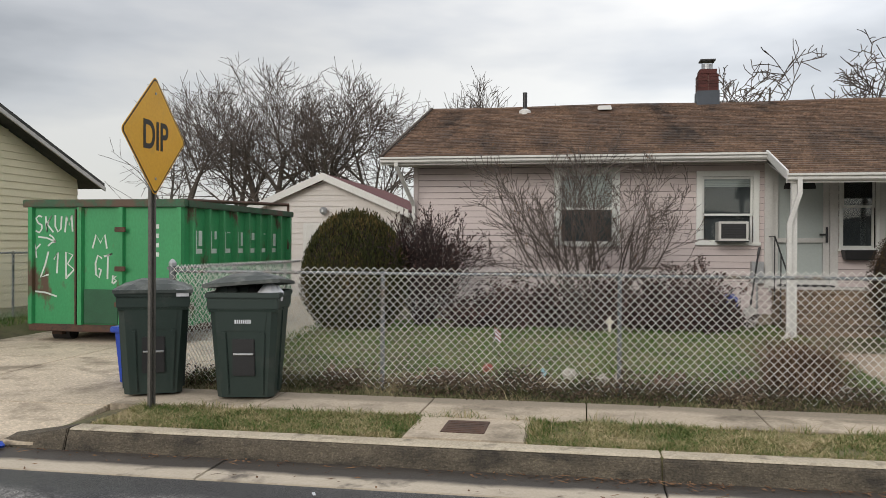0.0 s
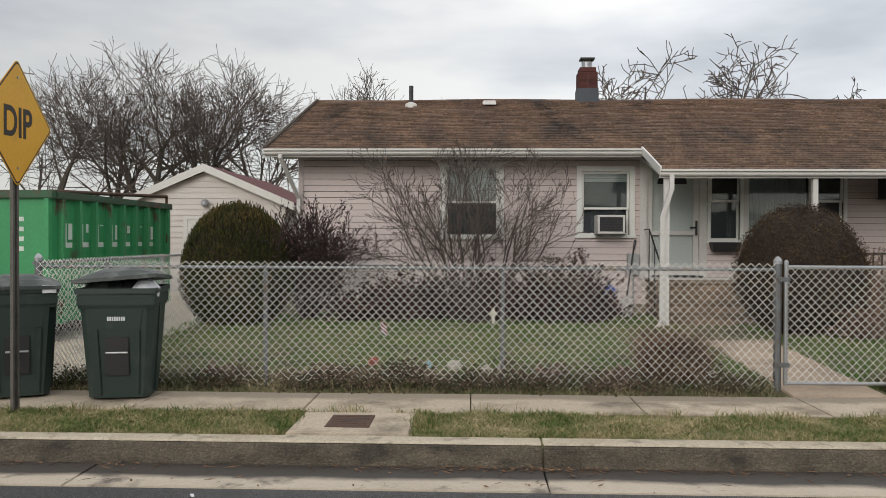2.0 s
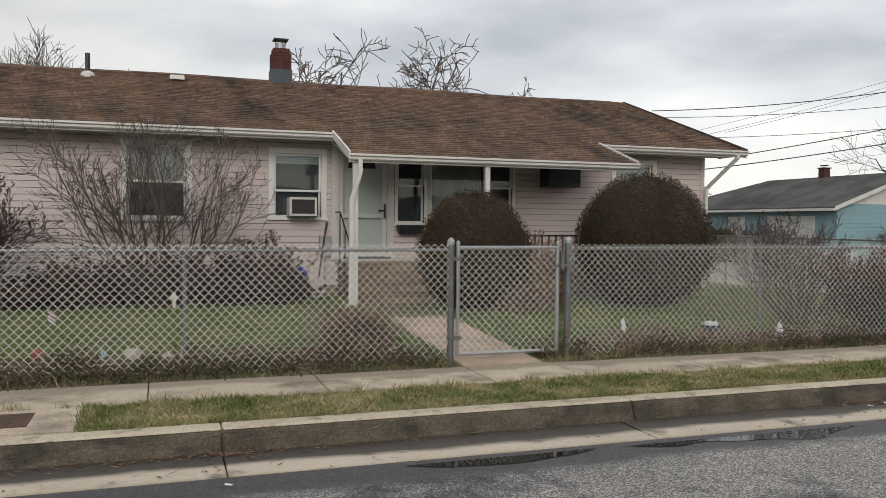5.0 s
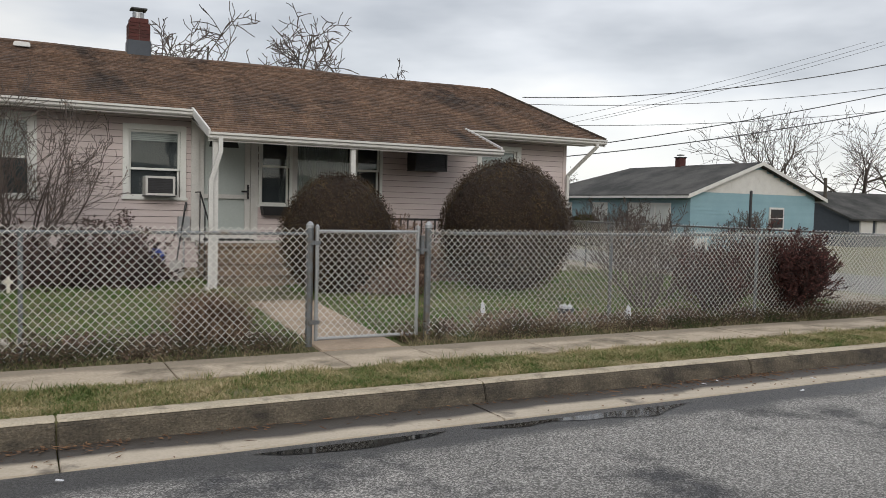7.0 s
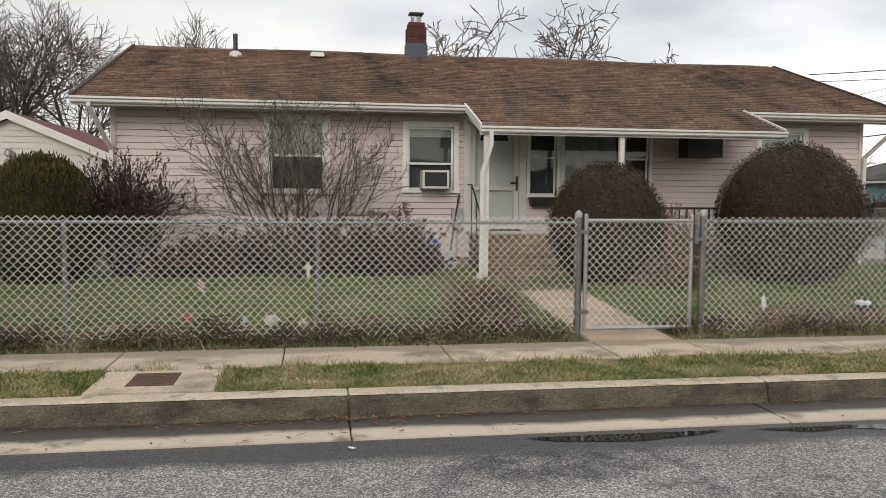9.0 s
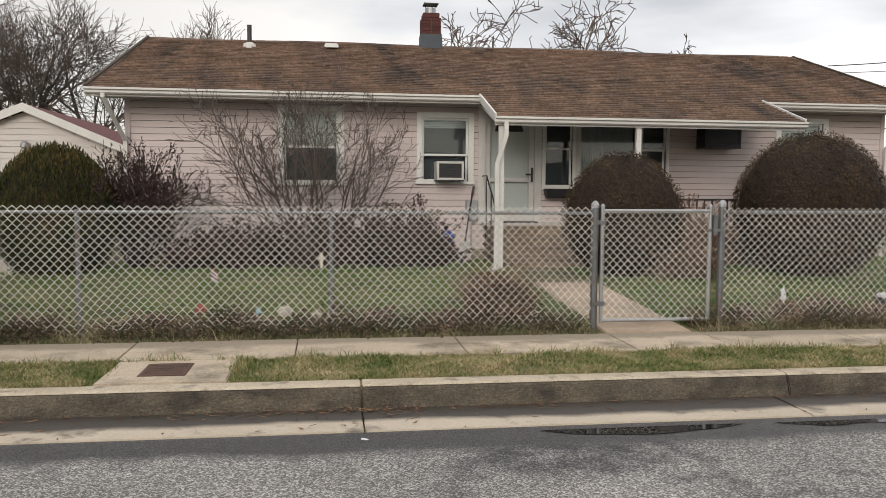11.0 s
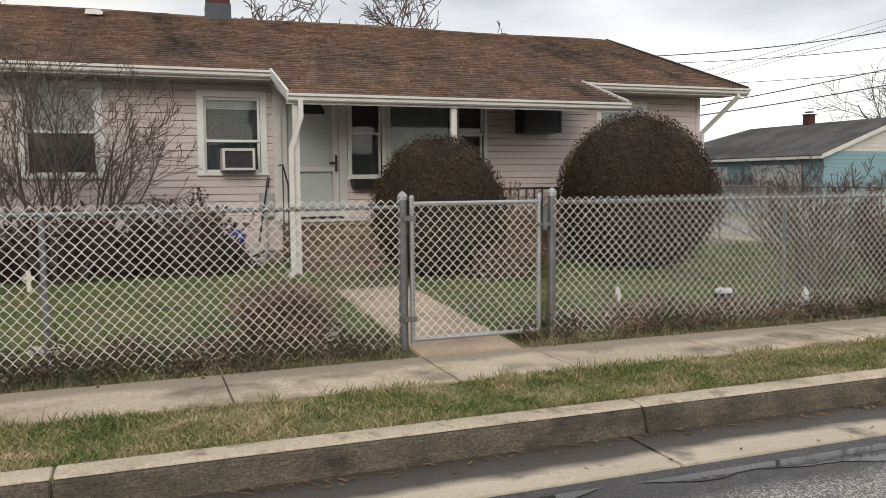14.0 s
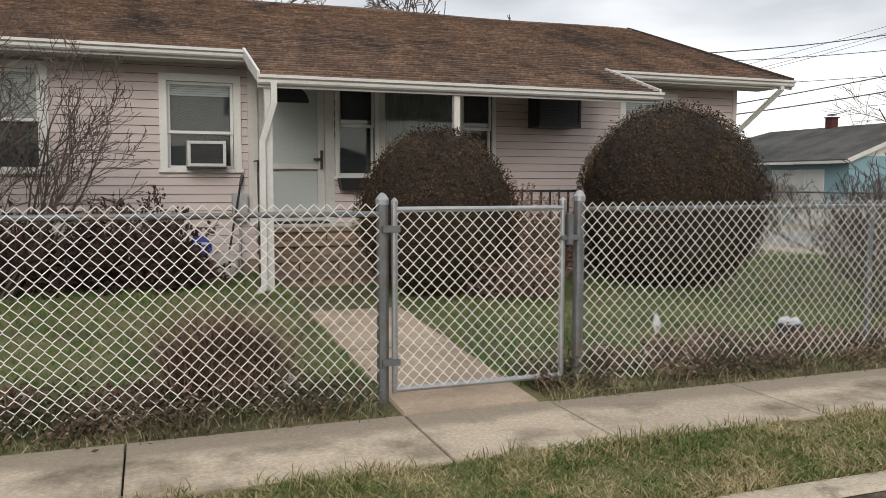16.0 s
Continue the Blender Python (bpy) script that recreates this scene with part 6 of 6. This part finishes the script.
M_PALESTONE = mat("pale_stone", (0.55, 0.52, 0.46), (0.40, 0.37, 0.32), 0.9, 12, 60, 0.4)
M_REDTOY = mat("red_plastic", (0.34, 0.08, 0.06), None, 0.5)
M_CYAN = mat("pale_blue_plastic", (0.30, 0.55, 0.62), None, 0.5)
M_CROSS = mat("cream_paint", (0.72, 0.69, 0.58), None, 0.6)
for i, (x, y, w) in enumerate(((0.72, 8.55, 0.075), (1.05, 8.45, 0.06), (1.20, 8.5, 0.055), (1.72, 8.35, 0.05), (3.25, 8.2, 0.07), (5.55, 8.3, 0.07), (5.85, 8.15, 0.06), (9.0, 8.4, 0.07))):
    lump("edging_stone", "pale stone lying among the weeds by the fence", "stone", x, y, w, w * 1.6, M_PALESTONE, i, "stones by the fence")
lump("red_ball", "faded red ball lying on the lawn", "ball", -0.15, 8.75, 0.055, 0.11, M_REDTOY, 31)
lump("plastic_scrap", "pale blue plastic scrap on the lawn", "litter", 0.45, 8.6, 0.035, 0.10, M_CYAN, 32)
lump("white_bloom", "white flower head standing above the lawn", "flower", 6.30, 8.72, 0.032, 0.17, M_PAPER, 40, "", ground_z(6.3, 8.72) + 0.05)
pot = thing("flower_pot", "dark grey pot holding white flowers by the fence", "flower pot", at=(7.26, 8.30, 0.18))
part("tub", Mesh().lathe([(0.07, 0.0), (0.10, 0.17), (0.112, 0.18), (0.112, 0.20), (0.09, 0.20)], 0, 0, 14), M_FLASH, pot, bevel=0.003)
for i in range(5):
    part("bloom", Mesh().lathe([(0.006, 0.17), (0.03, 0.20), (0.034, 0.225), (0.012, 0.245)], 0.055 * math.cos(1.3 * i), 0.05 * math.sin(1.3 * i), 8), M_PAPER, pot, "white flower head")
lump("garden_figure", "small white weathered garden ornament by the fence", "ornament", 8.02, 8.02, 0.05, 0.24, M_PAPER, 42)
cross = thing("small_cross", "small cream wooden cross fixed to the fence", "cross", at=(1.10, FY + 0.012, 0.86))
part("upright", Mesh().box(-0.014, 0.014, 0, 0.012, -0.075, 0.07), M_CROSS, cross, bevel=0.003)
part("bar", Mesh().box(-0.036, 0.036, 0.001, 0.014, 0.008, 0.036), M_CROSS, cross, bevel=0.003)
flag = thing("garden_flag", "small striped flag on a thin stick in the lawn", "flag", at=(-0.22, 9.95, 0.27), rz=65)
part("stick", Mesh().tube([(0, 0, 0), (0.03, 0, 0.34)], 0.006), M_STEELPOST, flag)
for i in range(6):
    part("stripe", Mesh().hexa([(0.02 + 0.0, -0.002, 0.20 + i * 0.022), (0.16, -0.01, 0.12 + i * 0.022), (0.16, -0.006, 0.12 + i * 0.022), (0.02, 0.002, 0.20 + i * 0.022), (0.02, -0.002, 0.2215 + i * 0.022), (0.16, -0.01, 0.1415 + i * 0.022), (0.16, -0.006, 0.1415 + i * 0.022), (0.02, 0.002, 0.2215 + i * 0.022)]), M_REDTOY if i % 2 else M_PAPER, flag)
ys_ = thing("yard_sign", "small blue eight-sided sign on a stake by the wall", "sign", at=(3.02, 12.9, 0.36))
oct_ = [(0.13 * math.cos(math.pi / 8 + math.pi / 4 * i), 0.40 + 0.13 * math.sin(math.pi / 8 + math.pi / 4 * i)) for i in range(8)]
part("panel", Mesh().prism(oct_, "y", -0.006, 0.0), mat("blue_sign", (0.06, 0.10, 0.42), None, 0.5), ys_)
part("panel_mark", Mesh().box(-0.07, 0.07, -0.009, -0.0065, 0.42, 0.445).box(-0.05, 0.05, -0.009, -0.0065, 0.365, 0.385), M_PAPER, ys_, "white bars")
part("stake", Mesh().tube([(0, 0.004, 0), (0, 0.004, 0.3)], 0.008), M_GALV, ys_)
bag = lump("white_sack", "crumpled pale sack against the wall", "sack", 3.32, 13.0, 0.12, 0.32, M_SOFFIT, 55, z=0.36)
mtr = thing("meter_box", "grey utility box on the wall by the door", "meter box", at=(3.52, YF - 0.16, 1.02))
part("case", Mesh().box(-0.09, 0.09, 0, 0.14, 0, 0.34), M_GALV, mtr, bevel=0.01)
part("conduit", Mesh().tube([(0, 0.07, 0.0), (0, 0.07, -0.6)], 0.014), M_GALV, mtr)
pole_ = thing("leaning_pole", "dark pole leaning against the siding", "pole", at=(3.28, 12.95, 0.36))
part("shaft", Mesh().tube([(0, 0, 0), (0.26, 0.52, 1.15)], 0.014), M_BLACK, pole_)
part("grip", Mesh().tube([(0.25, 0.50, 1.10), (0.28, 0.54, 1.22)], 0.02), M_BLACK, pole_)
lump("blue_can", "crushed blue drink can in the gutter", "can", -3.55, 5.66, 0.05, 0.06, M_BLUE, 61, z=0.01)


def litter(rnd):
    """Fallen leaves, twigs and bits along the kerb's foot and on the gutter."""
    m = Mesh()
    for _ in range(900):
        x = rnd.uniform(-3.6, 12.5)
        if rnd.random() < 0.35:
            x = rnd.choice((1.39, 6.6, 7.6)) + rnd.gauss(0, 0.35)
        y = 5.715 - abs(rnd.gauss(0, 0.07)) if rnd.random() < 0.8 else rnd.uniform(5.2, 5.7)
        z = 0.0115 + rnd.uniform(0, 0.012)
        a = rnd.uniform(0, 6.3)
        l, w = (rnd.uniform(0.012, 0.028), rnd.uniform(0.006, 0.012)) if rnd.random() < 0.6 else (rnd.uniform(0.02, 0.07), 0.002)
        ex, ey = math.cos(a), math.sin(a)
        m.quad((x - ex * l, y - ey * l, z), (x + ey * w, y - ex * w, z + rnd.uniform(0, 0.008)), (x + ex * l, y + ey * l, z + rnd.uniform(0, 0.01)), (x - ey * w, y + ex * w, z))
    return m


tagged(part("leaf_litter", litter(random.Random(77)), B_LEAF), "dead leaves and twigs along the kerb", "litter", kind="stuff")
lrnd = random.Random(78)
for i in range(6):
    x, y = lrnd.uniform(-2.5, 9), lrnd.choice((5.62, 5.4, 5.05)) + lrnd.uniform(-0.1, 0.05)
    lt = thing("paper_scrap", "small pale paper scrap on the street", "litter", "paper scraps", (x, y, 0.014), lrnd.uniform(0, 180))
    part("sheet", Mesh().hexa([(-0.022, -0.008, 0), (0.022, -0.01, 0), (0.022, 0.01, 0), (-0.022, 0.009, 0), (-0.022, -0.008, 0.003), (0.022, -0.01, 0.006), (0.022, 0.01, 0.008), (-0.022, 0.009, 0.003)]), M_PAPER, lt)
